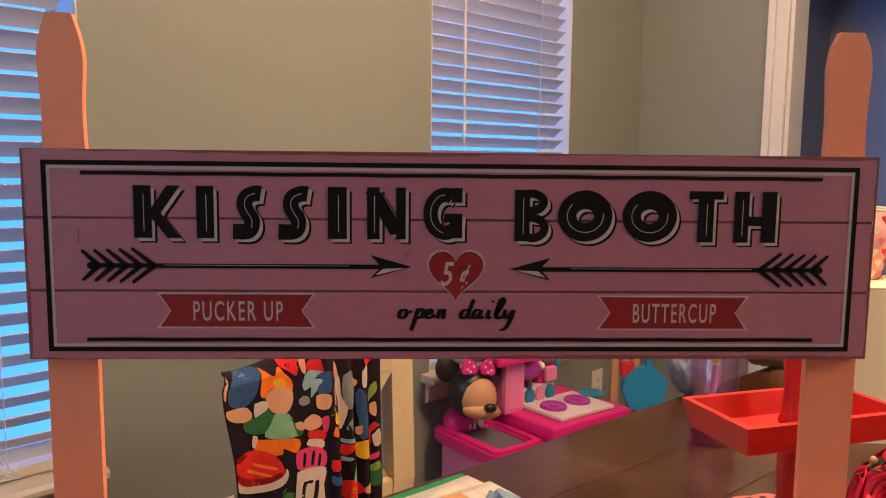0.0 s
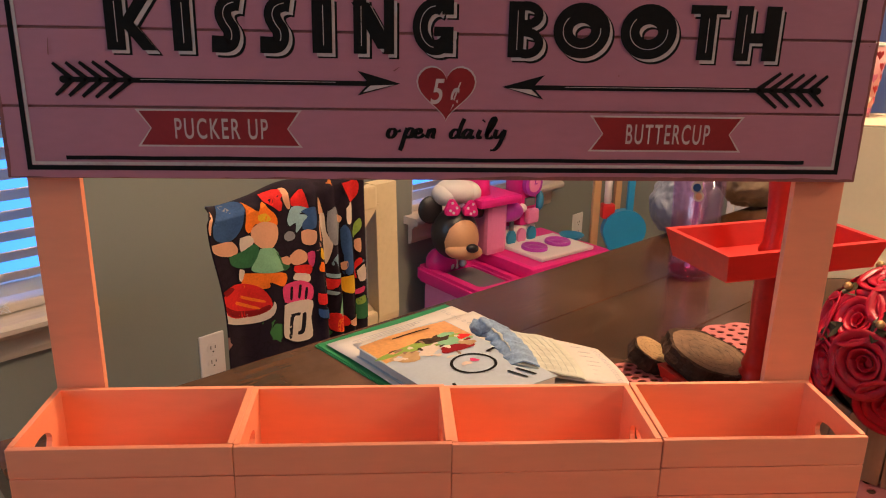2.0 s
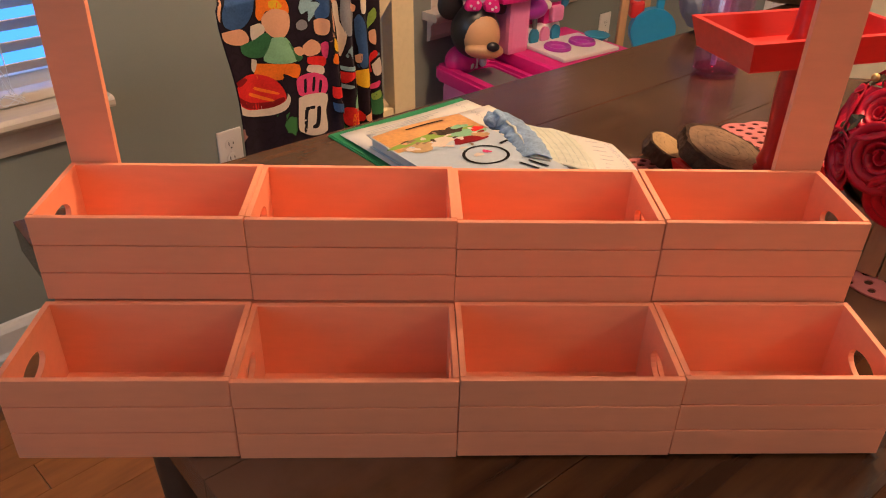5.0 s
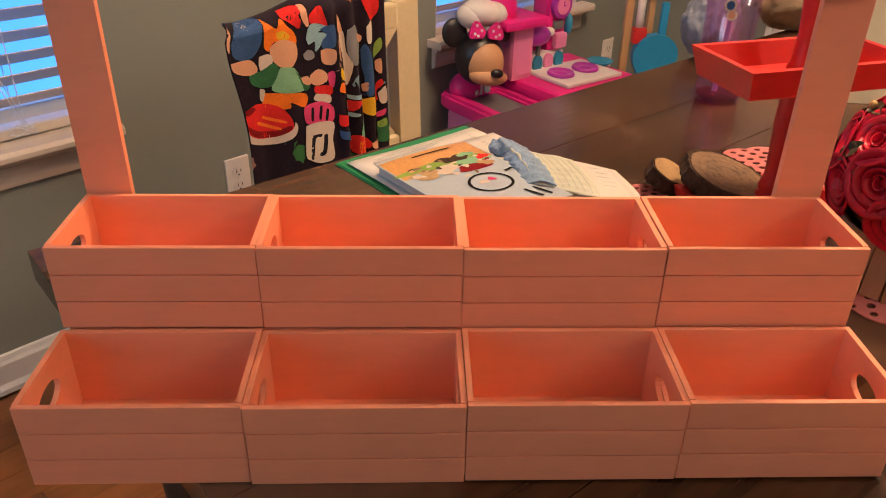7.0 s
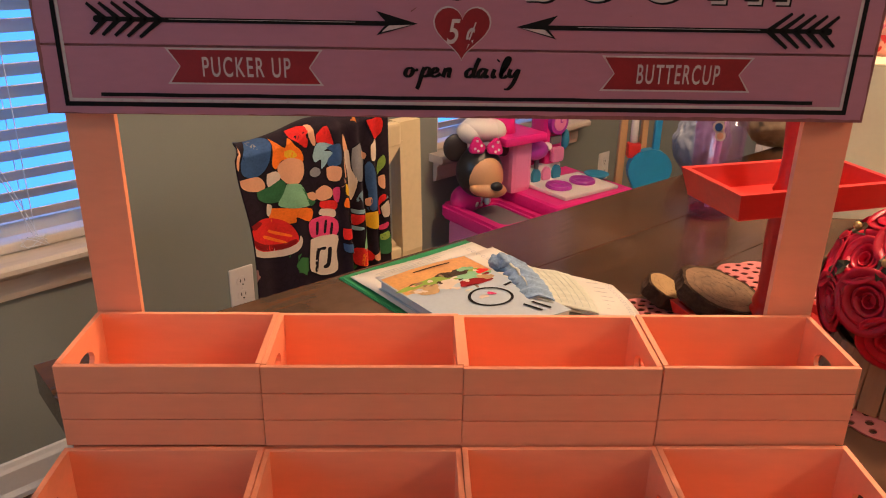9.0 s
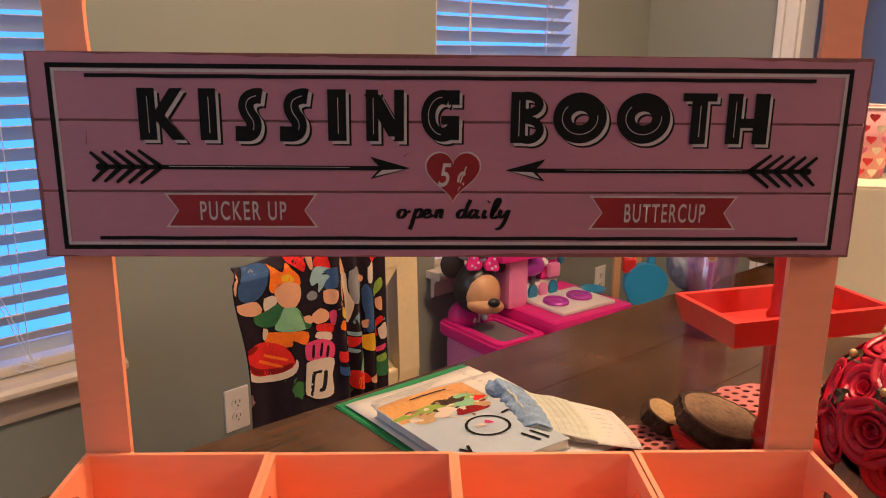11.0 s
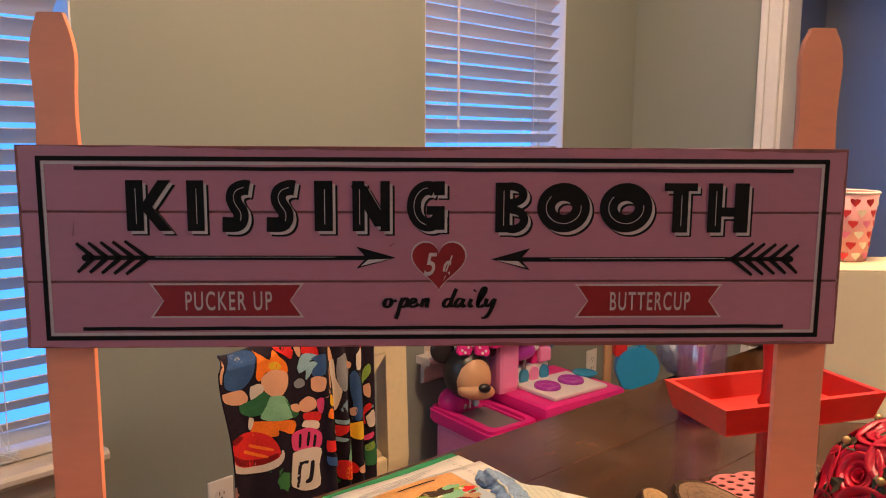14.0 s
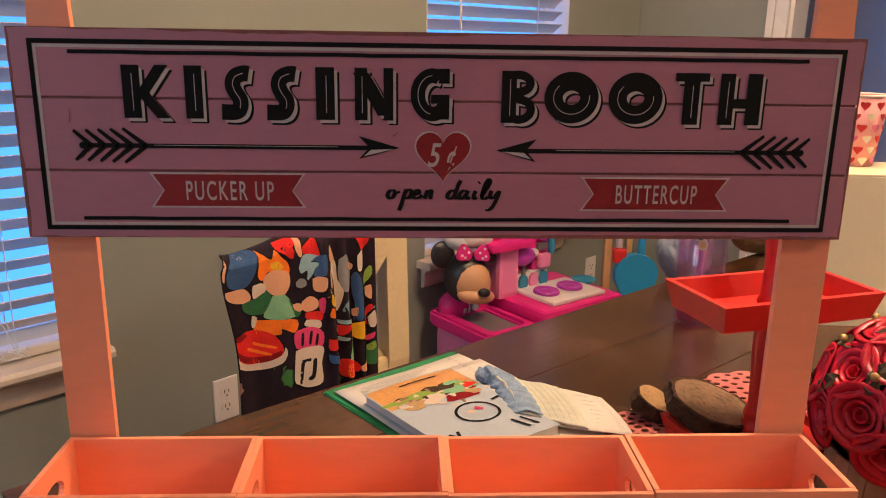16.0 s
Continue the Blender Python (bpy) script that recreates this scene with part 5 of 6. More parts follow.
tray_tier("upper_tray", 0.208, 0.110, 0.163, 0.031, 0.008)
tray_tier("lower_tray", 0.175, 0.130, 0.003, 0.016, 0.004)
turned = [(0.0, 0.008), (0.018, 0.010), (0.018, 0.026), (0.0135, 0.030), (0.016, 0.036), (0.0145, 0.042), (0.012, 0.050), (0.0125, 0.080), (0.0145, 0.115), (0.0140, 0.140), (0.0155, 0.152),
          (0.0175, 0.158), (0.0175, 0.166), (0.0140, 0.170), (0.0160, 0.176), (0.0125, 0.184), (0.0115, 0.215), (0.0150, 0.260), (0.0160, 0.290), (0.012, 0.300), (0.013, 0.306), (0.0, 0.312)]
part("turned_post", lathe(turned, 28), TRAY_RED, tray, smooth=True)
for x, y in ((-0.08, -0.045), (0.08, -0.045), (-0.08, 0.045), (0.08, 0.045)):
    part("foot", ball(bmesh.new(), (x, y, 0.004), (0.010, 0.010, 0.005), 14, 8), TRAY_RED, tray, smooth=True)


def doily(x, y, rad, z, turn, label):
    """A felt mat with scalloped rim and rings of punched holes."""
    n = 14
    rim = []
    for k in range(n * 8):
        a = 2 * math.pi * k / (n * 8)
        rim.append(((rad + 0.006 * abs(math.sin(a * n / 2))) * math.cos(a), (rad + 0.006 * abs(math.sin(a * n / 2))) * math.sin(a)))
    holes = []
    for ring, cnt, r in ((0.95, 30, 0.0050), (0.82, 26, 0.0056), (0.68, 22, 0.0054), (0.54, 17, 0.0056), (0.40, 12, 0.0056), (0.25, 7, 0.0056)):
        for k in range(cnt):
            a = 2 * math.pi * (k + ring * 3) / cnt
            holes.append(oval(rad * ring * math.cos(a), rad * ring * math.sin(a), r, r * 0.75, 8))
    ob = part("doily", prism([rim] + holes, 0.0015, "z", 0), DOILY)
    ob.matrix_basis = on_table(x, y, z, turn)
    return tagged(ob, label, "doily", "felt doilies")


doily(0.455, 0.900, 0.100, 0.0005, 0, "pink felt doily with punched holes under the tray")
doily(0.275, 0.800, 0.078, 0.0005, 20, "pink felt doily with punched holes beside the tray")
doily(0.470, 0.664, 0.104, 0.0005, 40, "pink felt doily with punched holes under the roses")


# ---- wood slices ----
def wood_slice(m, rx, ry, th, face, label, seed):
    s = thing("wood_slice", m, label, "wood slice", "wood slices")
    r = random.Random(seed)
    ph = [r.uniform(0, 6.3) for _ in range(5)]
    n = 48

    def rim(f, wob):
        return [((rx * f) * (1 + wob * (math.sin(3 * a + ph[0]) * 0.5 + math.sin(7 * a + ph[1]) * 0.3 + math.sin(17 * a + ph[2]) * 0.25)) * math.cos(a),
                 (ry * f) * (1 + wob * (math.sin(3 * a + ph[0]) * 0.5 + math.sin(7 * a + ph[1]) * 0.3 + math.sin(17 * a + ph[3]) * 0.25)) * math.sin(a)) for a in [2 * math.pi * k / n for k in range(n)]]
    inner = rim(0.90, 0.04)
    part("cut_face", prism([inner], th + 0.0008, "z", -th / 2 - 0.0004), face, s)
    outer0, outer1 = rim(1.0, 0.09), rim(0.97, 0.10)
    b = bmesh.new()
    layers = []
    for z, f, lst in ((-th / 2, 0.875, inner), (-th / 2, 1, outer1), (-th / 6, 1.04, outer0), (th / 6, 1.02, outer1), (th / 2, 1, outer0), (th / 2, 0.875, inner)):
        layers.append([b.verts.new(((p[0] * f if lst is not inner else p[0]), (p[1] * f if lst is not inner else p[1]), z + r.uniform(-0.0008, 0.0008))) for p in lst])
    for A, B in zip(layers, layers[1:]):
        for k in range(n):
            b.faces.new((A[k], A[(k + 1) % n], B[(k + 1) % n], B[k]))
    part("bark_rim", b, BARK, s)
    for f in (0.30, 0.52, 0.71):
        pts = [(p[0], p[1], th / 2 + 0.0004) for p in rim(f, 0.05)]
        part("growth_ring", tube(pts + pts[:1], 0.00012, 4), BARK, s)
    return s


wood_slice(pose(0.336, 0.826, 0.7915, 0, 0, 6) @ pose(0, 0, 0, 14, 16, 0), 0.056, 0.044, 0.022, CUT_WOOD, "rough wood slice with dark bark propped on the tray", 3)
wood_slice(pose(0.283, 0.868, 0.7765, 0, 0, 20) @ pose(0, 0, 0, 18, 20, 0), 0.030, 0.028, 0.020, CUT_PALE, "small pale wood slice with bark", 5)


# ---- tumbler ----
tum = thing("drink_tumbler", on_table(0.462, 1.213, 0.0008, 20), "tall lilac clear plastic tumbler with a straw and pink drink", "tumbler")
h, r0, r1 = 0.235, 0.036, 0.044
prof = [(0, 0), (r0 - 0.004, 0), (r0, 0.005), (r1, h), (r1 - 0.002, h), (r0 - 0.003, 0.007), (0, 0.006)]
part("cup_wall", lathe(prof, 36), LILAC_CLEAR, tum, smooth=True)
part("drink", lathe([(0, 0.0066), (r0 - 0.0036, 0.0076), (r0 - 0.0032, 0.011), (0, 0.011)], 36), PINK_LIQUID, tum, "a little pink drink")
part("straw", tube([(-0.014, -0.008, 0.018), (0.014, 0.006, h + 0.05)], 0.0046, 12), STRAW, tum)
part("lid", lathe([(0, h + 0.010), (r1 - 0.006, h + 0.010), (r1 + 0.001, h + 0.002), (r1 + 0.001, h - 0.004), (0, h - 0.002)], 36), LILAC_CLEAR, tum)
for k, (dx, dz, rr, mat) in enumerate(((0.0, 0.178, 0.010, P_WHITE), (-0.002, 0.160, 0.009, P_WHITE), (0.002, 0.146, 0.008, P_WHITE), (0.0, 0.179, 0.007, P_SKIN), (-0.002, 0.160, 0.006, P_BLUE), (0.002, 0.146, 0.005, P_SKIN))):
    b = prism([oval(dx, dz, rr, rr * 1.1, 16)], -0.0006, "y", -0.0435 - 0.0008 * (k // 3))
    part("sticker", b, mat, tum, "small plain sticker").matrix_basis = pose(0, 0, 0, 0, 0, -45)


# ---- bags at the far end ----
def bag(m, size, mat, label, seed):
    t = thing("plastic_bag", m, label, "bag", "crumpled bags")
    b = bmesh.new()
    bmesh.ops.create_icosphere(b, subdivisions=5, radius=1)
    for v in b.verts:
        p = v.co.copy()
        d = 1 + 0.16 * noise.noise(p * 1.7 + Vector((seed, 0, 0))) + 0.10 * abs(noise.noise(p * 4.5 + Vector((0, seed, 0)))) + 0.05 * abs(noise.noise(p * 10)) - 0.14 * abs(noise.noise(p * 3.1 + Vector((seed, seed, 0))))
        v.co = Vector((p.x * size[0], p.y * size[1], p.z * size[2])) * d
        v.co.z = max(v.co.z + size[2] * 0.93, 0.001)
    part("bag_film", b, mat, t, smooth=True)
    return t


bag(on_table(0.530, 1.470, 0, 30), (0.060, 0.045, 0.066), BAG_GREY, "crumpled grey blue plastic bag on the table", 2.0)
bag(on_table(0.790, 1.690, 0, 20), (0.120, 0.07, 0.100), BAG_BROWN, "crumpled brown see-through bag on the table", 7.0)

# ---- cream box with a paper cup on it ----
bx = thing("cardboard_box", on_table(0.664, 1.199, 0, -5), "large plain cream cardboard box standing on the table", "box")
BX0, BL, BD, BH = 0.0, 0.46, 0.15, 0.255
for nm, a in (("front_panel", (BX0, BL, 0, 0.004)), ("back_panel", (BX0, BL, BD - 0.004, BD))):
    part(nm, box(a[0], a[1], a[2], a[3], 0, BH, 0.0012), BOX_CARD, bx)
for x in (BX0, BL - 0.004):
    part("side_panel", box(x, x + 0.004, 0.0045, BD - 0.0045, 0, BH, 0.001), BOX_CARD, bx)
part("bottom_panel", box(BX0 + 0.0045, BL - 0.0045, 0.0045, BD - 0.0045, 0.0, 0.004), BOX_CARD, bx)
part("top_flap", box(BX0 + 0.0005, BL - 0.0005, 0.0005, BD - 0.0005, BH + 0.0004, BH + 0.0040, 0.001), BOX_CARD, bx)

cup = thing("paper_cup", on_table(0.744, 1.306, BH + 0.0050, 0), "pink paper cup printed with red hearts on the box", "cup")
ch_, c0, c1 = 0.119, 0.0343, 0.0478
part("cup_wall", lathe([(0, 0.004), (c0 - 0.001, 0.004), (c0, 0), (c1, ch_), (c1 - 0.0008, ch_), (c0 - 0.0014, 0.005), (0, 0.0048)], 40), CUP_PINK, cup, smooth=True)
part("rolled_rim", lathe([(c1 + 0.0022 * math.cos(2 * math.pi * k / 10), ch_ + 0.0022 * math.sin(2 * math.pi * k / 10)) for k in range(11)], 40), PAPER, cup, smooth=True)
rc = random.Random(9)
for row in range(6):
    for k in range(11):
        hz_ = 0.010 + row * 0.0185
        a0 = 2 * math.pi * (k + 0.5 * (row % 2)) / 11
        R = c0 + (c1 - c0) * hz_ / ch_ + 0.0007
        b = bmesh.new()
        vs = [b.verts.new((R * math.sin(a0 + x / R), -R * math.cos(a0 + x / R), hz_ + z)) for x, z in heart(0, 0, 0.0165, 0.0160, 18)]
        b.faces.new(vs)
        part("heart_print", b, rc.choice((HEART_RED, HEART_RED, HEART_PINK, HEART_CREAM)), cup)

tb = sheet("loose_sheet", 0.15, 0.21, on_table(0.750, 1.170, 0.001, 12), "white loose sheet of paper on the table", 0.001, 6)

# ---- rose ball in a wooden basket ----
RX, RY, RZ, RR = 0.470, 0.664, 0.108, 0.092
pot = thing("flower_basket", on_table(RX, RY, 0.0022), "round wooden slat basket holding a ball of red paper roses", "flower basket")
for k in range(22):
    a = 2 * math.pi * k / 22
    o = part("basket_slat", box(-0.0095, 0.0095, -0.002, 0.002, 0, 0.060, 0.001), BASKET_WOOD, pot)
    o.matrix_basis = pose(0.072 * math.sin(a), -0.072 * math.cos(a), 0, -7, 0, math.degrees(a))
part("basket_floor", lathe([(0, 0), (0.068, 0), (0.068, 0.004), (0, 0.004)], 28), BASKET_WOOD, pot)
part("filling", ball(bmesh.new(), (0, 0, RZ - 0.004), (0.074, 0.074, 0.070), 24, 14), LEAF, pot)


def rose_mesh():
    """One rolled paper rose: an open cup of overlapping rings round a hollow spiral, facing +z."""
    b = bmesh.new()
    for ring, (r, h0, h1, cnt, roll) in enumerate(((0.0050, -0.003, 0.0030, 1, 0.0006), (0.0105, -0.004, 0.0052, 2, 0.0016), (0.0165, -0.005, 0.0074, 2, 0.0030), (0.0225, -0.008, 0.0070, 3, 0.0044))):
        for p in range(cnt):
            a0 = 2 * math.pi * p / cnt + ring * 0.9
            span = 2 * math.pi / cnt * (1.30 if cnt > 1 else 1.15)
            cols = []
            for i in range(13):
                q = i / 12
                a = a0 + span * q
                full = 0.82 + 0.18 * math.sin(math.pi * q)
                col = []
                for k in range(8):
                    t = k / 7
                    rr = r * (0.52 + 0.48 * t ** 0.7) + 0.0020 * q + roll * t ** 3
                    col.append(b.verts.new((rr * math.cos(a), rr * math.sin(a), h0 + (h1 - h0) * full * math.sin(t * 1.80))))
                cols.append(col)
            for c0_, c1_ in zip(cols, cols[1:]):
                for k in range(7):
                    b.faces.new((c0_[k], c1_[k], c1_[k + 1], c0_[k + 1]))
    # floor of the cup
    disc = [b.verts.new((0.022 * math.cos(2 * math.pi * k / 18), 0.022 * math.sin(2 * math.pi * k / 18), -0.004)) for k in range(18)]
    b.faces.new(disc)
    for f in b.faces:
        f.smooth = True
    return b


rose0 = None
dirs = []
gold = math.pi * (3 - math.sqrt(5))
NR = 29
for k in range(NR):
    z = 1 - 1.45 * (k + 0.3) / NR
    rad = math.sqrt(max(0, 1 - z * z))
    dirs.append(Vector((rad * math.cos(k * gold + 0.5), rad * math.sin(k * gold + 0.5), z)))
for k, d in enumerate(dirs):
    q = d.to_track_quat("Z", "Y").to_matrix().to_4x4()
    sc = 1.06 + 0.16 * ((k * 37) % 10) / 10
    m = Matrix.Translation(Vector((0, 0, RZ)) + d * (RR - 0.012)) @ q @ pose(0, 0, 0, 0, 0, k * 71) @ Matrix.Scale(sc, 4)
    if rose0 is None:
        rose0 = part("rose", rose_mesh(), ROSE_RED, pot, "deep red rolled paper rose")
        rose0.modifiers.new("thickness", "SOLIDIFY").thickness = 0.0005
        rose0.matrix_basis = m
    else:
        o = repeat(rose0, pot, m, "deep red rolled paper rose")
        o.modifiers.new("thickness", "SOLIDIFY").thickness = 0.0005
rl = random.Random(3)
for k in range(20):
    d = (dirs[k] + dirs[(k + 3) % NR] * 0.8 + Vector((0, 0, 0.1))).normalized()
    q = d.to_track_quat("Z", "Y").to_matrix().to_4x4()
    b = bmesh.new()
    n = 8
    L_, R_ = [], []
    mid = []
    for i in range(n + 1):
        t = i / n
        w = 0.011 * math.sin(math.pi * min(1, t * 0.97 + 0.02)) ** 0.8
        mid.append(b.verts.new((0.050 * t - 0.025, 0, 0.004 - 0.010 * (t - 0.5) ** 2)))
        L_.append(b.verts.new((0.050 * t - 0.025, w, 0.006 - 0.010 * (t - 0.5) ** 2 + 0.002 * math.sin(i * 2))))
        R_.append(b.verts.new((0.050 * t - 0.025, -w, 0.006 - 0.010 * (t - 0.5) ** 2 + 0.002 * math.cos(i * 2))))
    for i in range(n):
        b.faces.new((mid[i], mid[i + 1], L_[i + 1], L_[i]))
        b.faces.new((mid[i], R_[i], R_[i + 1], mid[i + 1]))
    o = part("leaf", b, LEAF, pot, "dark curled leaf")
    o.matrix_basis = Matrix.Translation(Vector((0, 0, RZ)) + d * (RR - 0.004)) @ q @ pose(0, 0, 0, 0, 0, rl.uniform(0, 360)) @ Matrix.Scale(0.72, 4)
    if k % 3 == 0:
        part("gold_bead", ball(bmesh.new(), Vector((0, 0, RZ)) + d * (RR + 0.003), (0.0042, 0.0042, 0.0042), 12, 8), GOLD, pot, "small gold bead", True)


# ---- toy kitchen by the far window ----
kit = thing("toy_kitchen", ROOM @ pose(1.552, 1.655, 0, 0, 0, -9) @ Matrix.Diagonal((0.74, 0.80, 1.01, 1)), "pink plastic toy kitchen with a sink, stove and figure head", "toy kitchen")
part("sink_cabinet", box(0.095, 0.32, -0.36, -0.05, 0.0, 0.362, 0.02), SOFT_PINK, kit)
rim_loop = [(cx + 0.035 * math.cos(radians(a)), cy + 0.035 * math.sin(radians(a))) for cx, cy, a0 in ((0.30, -0.055, 0), (0.105, -0.055, 90), (0.105, -0.365, 180), (0.30, -0.365, 270)) for a in range(a0, a0 + 91, 15)]
well = [(cx + 0.02 * math.cos(radians(a)), cy + 0.02 * math.sin(radians(a))) for cx, cy, a0 in ((0.270, -0.140, 0), (0.145, -0.140, 90), (0.145, -0.335, 180), (0.270, -0.335, 270)) for a in range(a0, a0 + 91, 15)]
counter = prism([rim_loop, well], 0.048, "z", 0.362)
bmesh.ops.bevel(counter, geom=[e for e in counter.edges if abs(e.verts[0].co.z - e.verts[1].co.z) < 1e-6 and len(e.link_faces) == 2 and e.calc_face_angle(0) > 1], offset=0.010, segments=2, affect="EDGES")
part("sink_counter", counter, HOT_PINK, kit)
part("sink_basin", box(0.121, 0.294, -0.358, -0.116, 0.366, 0.394, 0.004), GREY_PLASTIC, kit, "grey sink basin")
tap = part("tap", tube([(0.200, -0.13, 0.405), (0.200, -0.13, 0.445), (0.200, -0.145, 0.462), (0.200, -0.185, 0.452)], 0.009, 10), PLASTIC_WHITE, kit, "white tap")
for x in (0.170, 0.235):
    part("tap_knob", ball(bmesh.new(), (x, -0.130, 0.418), (0.016, 0.016, 0.014), 14, 10), PLASTIC_WHITE, tap)
part("stove_cabinet", box(0.345, 0.80, -0.36, -0.05, 0.0, 0.395, 0.02), SOFT_PINK, kit)
part("stove_counter", box(0.335, 0.81, -0.42, -0.02, 0.395, 0.445, 0.018), HOT_PINK, kit)
stove = part("stove_plate", box(0.42, 0.735, -0.385, -0.16, 0.4455, 0.458, 0.005), PLASTIC_WHITE, kit, "white stove plate")
for x, y in ((0.495, -0.275), (0.635, -0.275)):
    part("burner", lathe([(0, 0), (0.054, 0), (0.054, 0.006), (0.050, 0.010), (0.030, 0.006), (0.012, 0.010), (0, 0.010)], 24), PURPLE, stove, "purple burner").matrix_basis = pose(x, y, 0.4585)
panel = part("control_panel", box(0.425, 0.62, -0.165, -0.125, 0.446, 0.505, 0.012), PLASTIC_WHITE, kit, "white control panel")
for x, mt in ((0.465, TEAL), (0.585, TEAL), (0.525, SOFT_PINK)):
    part("dial", prism([oval(x, 0.474, 0.024, 0.026, 20)], -0.012, "y", -0.165), mt, panel)
part("blue_dish", lathe([(0, 0), (0.04, 0), (0.075, 0.022), (0.072, 0.024), (0.038, 0.004), (0, 0.004)], 24), TEAL, kit, "blue toy dish", True).matrix_basis = pose(0.770, -0.235, 0.4455) @ Matrix.Scale(0.72, 4)
part("tower", box(0.300, 0.412, -0.20, -0.06, 0.440, 0.612, 0.02), SOFT_PINK, kit)
part("tower_back", box(0.335, 0.62, -0.06, -0.02, 0.440, 0.540, 0.015), HOT_PINK, kit)
part("tower_shelf", box(0.225, 0.450, -0.24, -0.05, 0.602, 0.630, 0.012), HOT_PINK, kit)
part("tower_post", lathe([(0, 0.628), (0.055, 0.628), (0.050, 0.66), (0.050, 1.02), (0, 1.02)], 24, centre=(0.300, -0.13)), HOT_PINK, kit, smooth=True)
part("tower_post", box(0.525, 0.625, -0.16, -0.06, 0.495, 1.02, 0.02), HOT_PINK, kit)
clock = part("toy_clock", prism([oval(0.578, 0.640, 0.050, 0.040, 26)], -0.02, "y", -0.16), PURPLE, kit, "purple toy clock")
part("clock_face", prism([oval(0.578, 0.640, 0.034, 0.027, 24)], -0.004, "y", -0.1805), SOFT_PINK, clock)
for x, z in ((0.578, 0.652), (0.590, 0.640)):
    part("clock_hand", box(min(x, 0.576), max(x, 0.580), -0.1860, -0.1845, min(z, 0.638), max(z, 0.642)), PURPLE, clock)
part("mixer", ball(bmesh.new(), (0.455, -0.16, 0.560), (0.070, 0.050, 0.032), 20, 12), PURPLE, kit, "purple toy mixer head", True)
part("mixer_nose", ball(bmesh.new(), (0.522, -0.17, 0.566), (0.020, 0.022, 0.014), 14, 10), PLASTIC_WHITE, kit, "", True)
part("mixer_stem", tube([(0.465, -0.17, 0.545), (0.465, -0.17, 0.500)], 0.010, 10), GREY_PLASTIC, kit)
part("screen", box(0.545, 0.600, -0.172, -0.158, 0.568, 0.594, 0.004), GREY_PLASTIC, kit, "small grey screen")
part("phone", box(0.545, 0.610, -0.190, -0.160, 0.512, 0.560, 0.012), SOFT_PINK, kit)
part("side_dial", ball(bmesh.new(), (0.645, -0.15, 0.575), (0.020, 0.022, 0.034), 14, 10), TEAL, kit, "", True)
# a plain round figure head with a cook's cap and a bow, standing behind the sink
fig = bmesh.new()
ball(fig, (0.0, -0.01, 0.0), (0.095, 0.080, 0.105), 26, 18)
head = part("figure_head", fig, TOY_BLACK, kit, "plain round dark figure head", True)
head.matrix_basis = kit.matrix_basis.inverted() @ ROOM @ pose(1.655, 1.520, 0.530, -4, 5, -22) @ Matrix.Scale(0.76, 4)
part("face", ball(bmesh.new(), (0.006, -0.045, -0.012), (0.078, 0.060, 0.085), 24, 16), TAN, head, "plain tan face", True)
part("muzzle", ball(bmesh.new(), (0.014, -0.070, -0.062), (0.078, 0.050, 0.034), 22, 14), TAN, head, "", True)
part("nose", ball(bmesh.new(), (0.022, -0.122, -0.040), (0.026, 0.016, 0.018), 16, 10), TOY_BLACK, head, "", True)
part("ear", ball(bmesh.new(), (-0.100, 0.01, 0.085), (0.052, 0.018, 0.055), 20, 12), TOY_BLACK, head, "", True)
part("ear", ball(bmesh.new(), (0.108, 0.01, 0.120), (0.048, 0.018, 0.060), 20, 12), TOY_BLACK, head, "", True)
capb = ball(bmesh.new(), (0.0, 0.0, 0.165), (0.085, 0.065, 0.050), 24, 14)
ball(capb, (-0.045, 0.0, 0.150), (0.055, 0.055, 0.045), 20, 12)
ball(capb, (0.050, 0.0, 0.165), (0.055, 0.055, 0.045), 20, 12)
part("cap", capb, PLASTIC_WHITE, head, "white puffy cook's cap", True)
for s, a in ((-1, 25), (1, -60)):
    bb = bmesh.new()
    prof = [(0.008, 0.014), (0.055, 0.036), (0.068, 0.024), (0.068, -0.024), (0.055, -0.036), (0.008, -0.014)]
    prism([[(s * x, z) for x, z in prof]], 0.020, "y", -0.010, bb)
    bmesh.ops.bevel(bb, geom=list(bb.edges), offset=0.004, segments=2, affect="EDGES")
    lobe = part("bow", bb, HOT_PINK, head, "pink bow with white dots")
    lobe.matrix_basis = pose(-0.012, -0.075, 0.090, 0, -s * 22, 0)
    for k, (x, z) in enumerate(((0.030, 0.010), (0.050, -0.012), (0.055, 0.018), (0.034, -0.014))):
        part("bow_dot", prism([oval(s * x, z, 0.0055, 0.0055, 12)], -0.0016, "y", -0.0100), PLASTIC_WHITE, lobe)
part("figure_body", ball(bmesh.new(), (0.160, -0.09, 0.425), (0.075, 0.055, 0.045), 22, 12), HOT_PINK, kit, "", True)

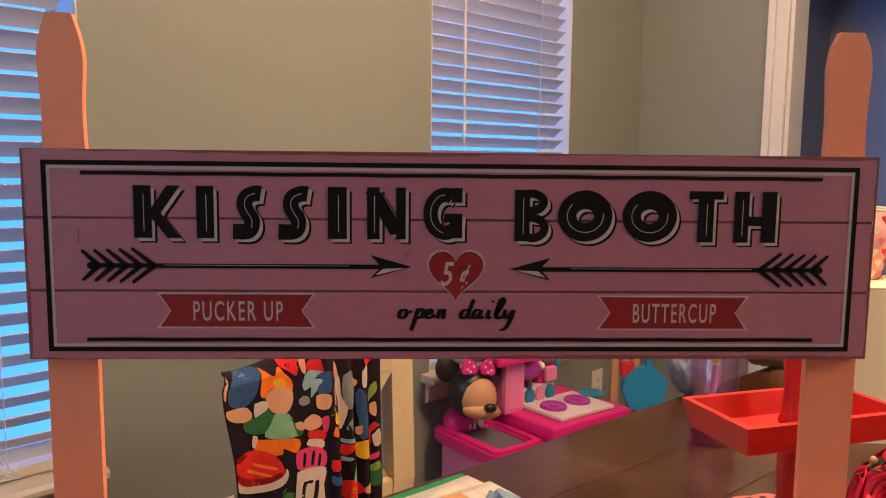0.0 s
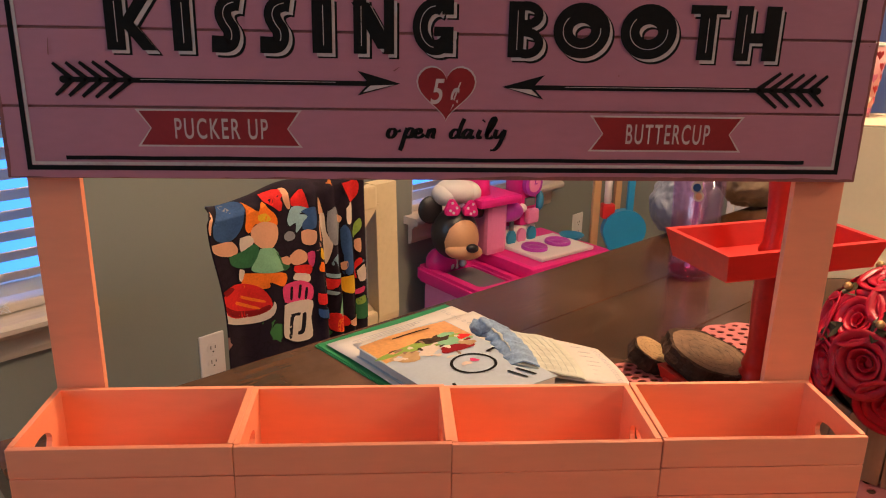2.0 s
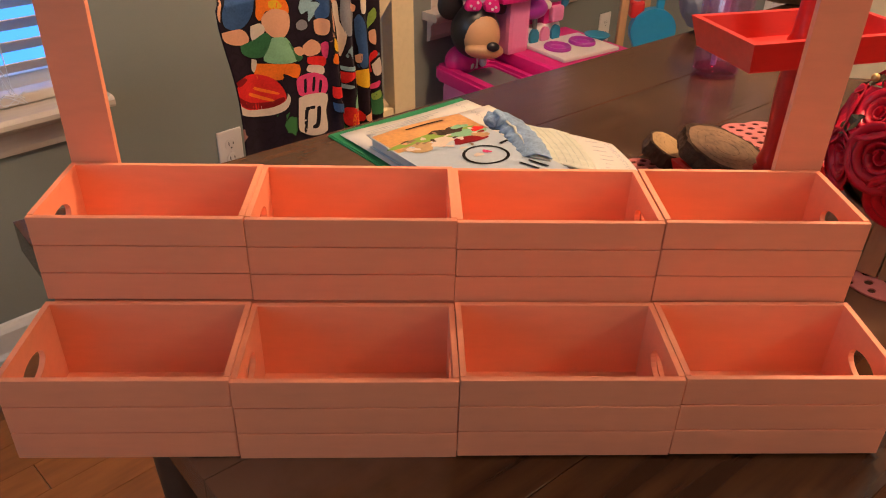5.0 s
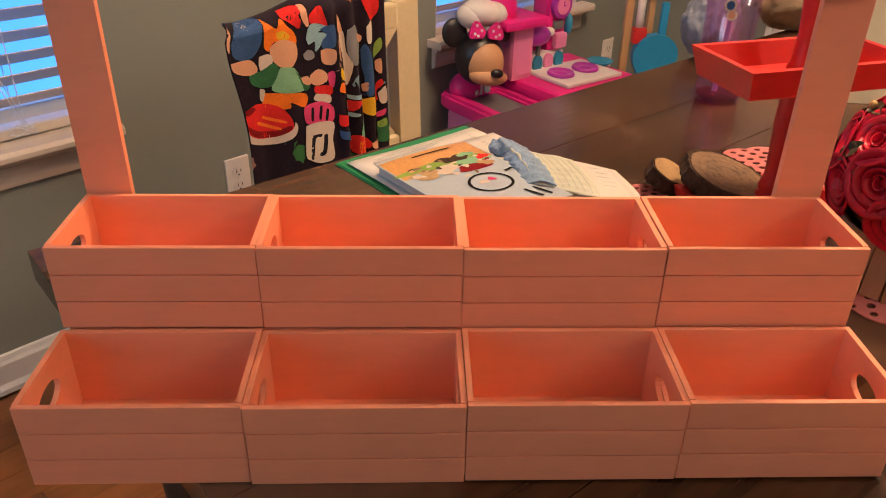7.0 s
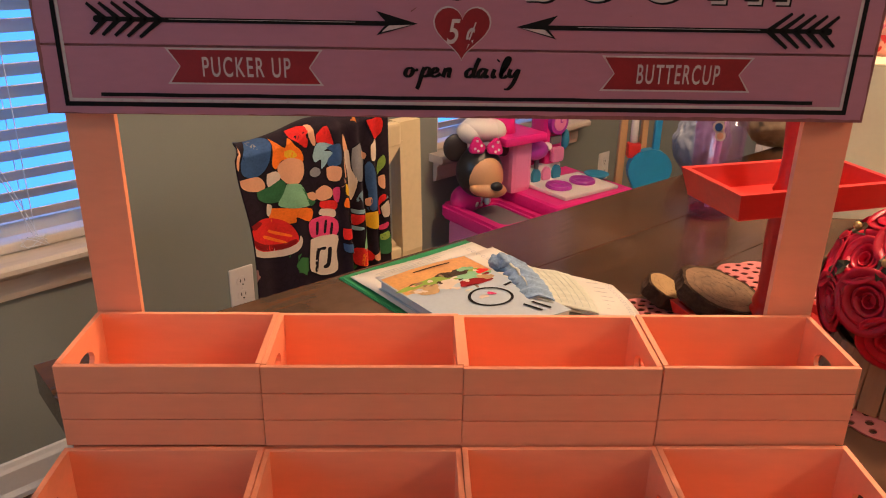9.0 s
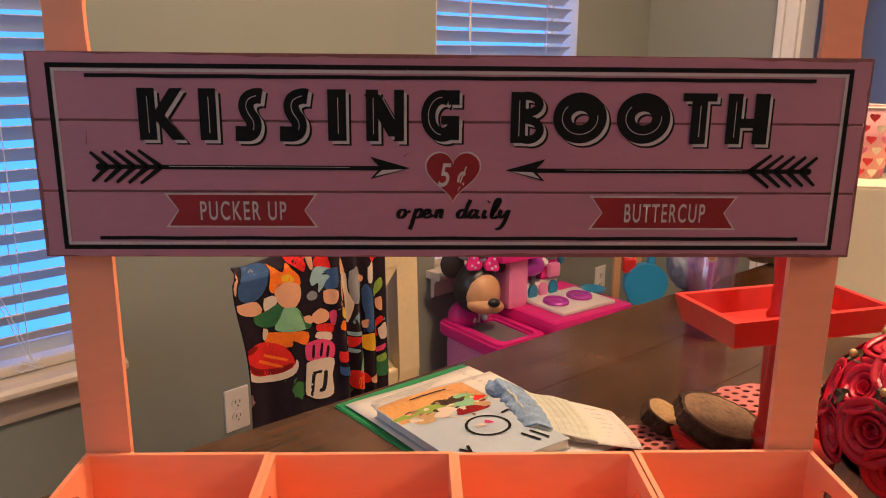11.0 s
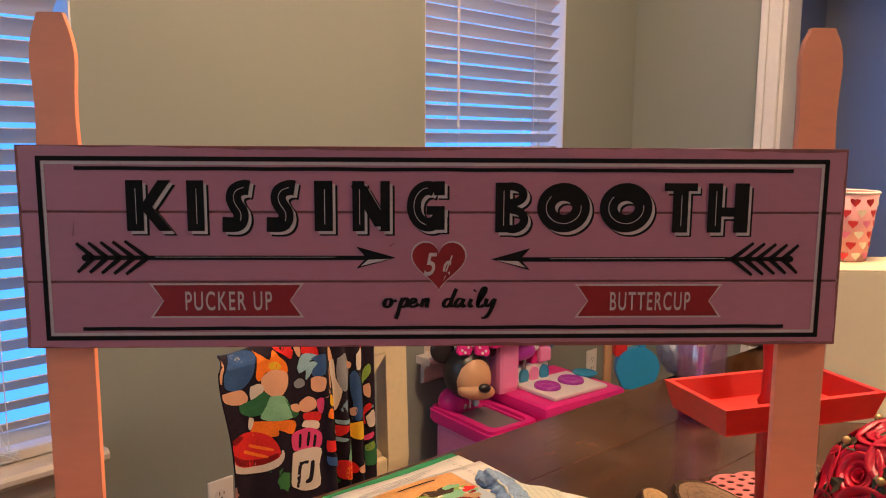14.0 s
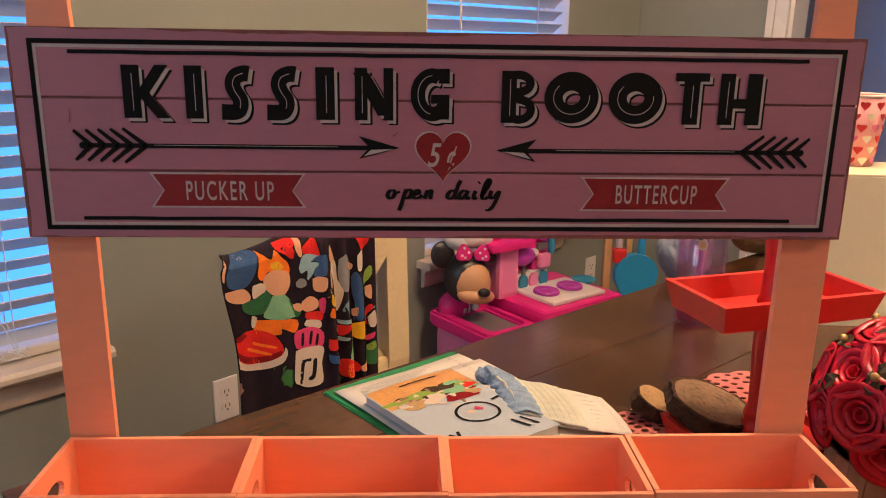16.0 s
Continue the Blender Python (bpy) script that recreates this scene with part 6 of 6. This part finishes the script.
# ---- toy cleaning rack ----
rack = thing("toy_broom_rack", ROOM @ pose(2.155, 1.34, 0, 0, 0, -42), "wooden toy rack with hanging blue dustpan and red brush", "toy rack")
part("upright", box(-0.012, 0.012, -0.012, 0.012, 0.02, 0.72, 0.003), TOY_WOOD, rack)
part("upright", box(0.060, 0.080, -0.012, 0.012, 0.02, 0.72, 0.003), TOY_WOOD, rack)
part("base", box(-0.04, 0.200, -0.09, 0.09, 0.0, 0.022, 0.005), TOY_WOOD, rack)
part("peg_bar", box(-0.03, 0.190, -0.012, 0.012, 0.680, 0.704, 0.003), TOY_WOOD, rack)
part("hub", ball(bmesh.new(), (0.080, -0.02, 0.690), (0.034, 0.026, 0.030), 18, 12), RED_PLASTIC, rack, "red plastic hub", True)
pan_loop = oval(0.085, 0.490, 0.072, 0.068, 30, -30, 210) + [(0.040, 0.420), (0.130, 0.420)]
pn = part("dustpan", prism([pan_loop], -0.030, "y", -0.030), SKY_BLUE, rack, "blue plastic dustpan")
part("dustpan_handle", box(0.088, 0.112, -0.052, -0.034, 0.535, 0.655, 0.006), SKY_BLUE, pn)
part("brush_handle", tube([(0.028, -0.03, 0.69), (0.030, -0.03, 0.56)], 0.012, 10), PLASTIC_WHITE, rack, "", True)
part("brush_head", box(0.010, 0.052, -0.05, -0.012, 0.525, 0.575, 0.008), RED_PLASTIC, rack)

# ---- floor planks near the table's corner and along the window wall ----
plank = None
for r in range(-14, 15):
    off = 0.37 * ((r * 7) % 5)
    for c in range(-2, 4):
        m = ROOM @ pose(c * 1.2 + off - 1.0, r * 0.083 + 0.4, -0.012)
        loc = ROOM.inverted() @ m.translation
        if not (U0 < loc.x and loc.x + 1.2 < UE and N0 < loc.y and loc.y + 0.083 < NW):
            continue
        if plank is None:
            plank = part("floor_plank", box(0.0008, 1.1992, 0.0006, 0.0824, 0.0, 0.012, 0.0010), FLOOR_WOOD, floor)
            plank.matrix_basis = ROOM.inverted() @ m
        else:
            repeat(plank, floor, ROOM.inverted() @ m)
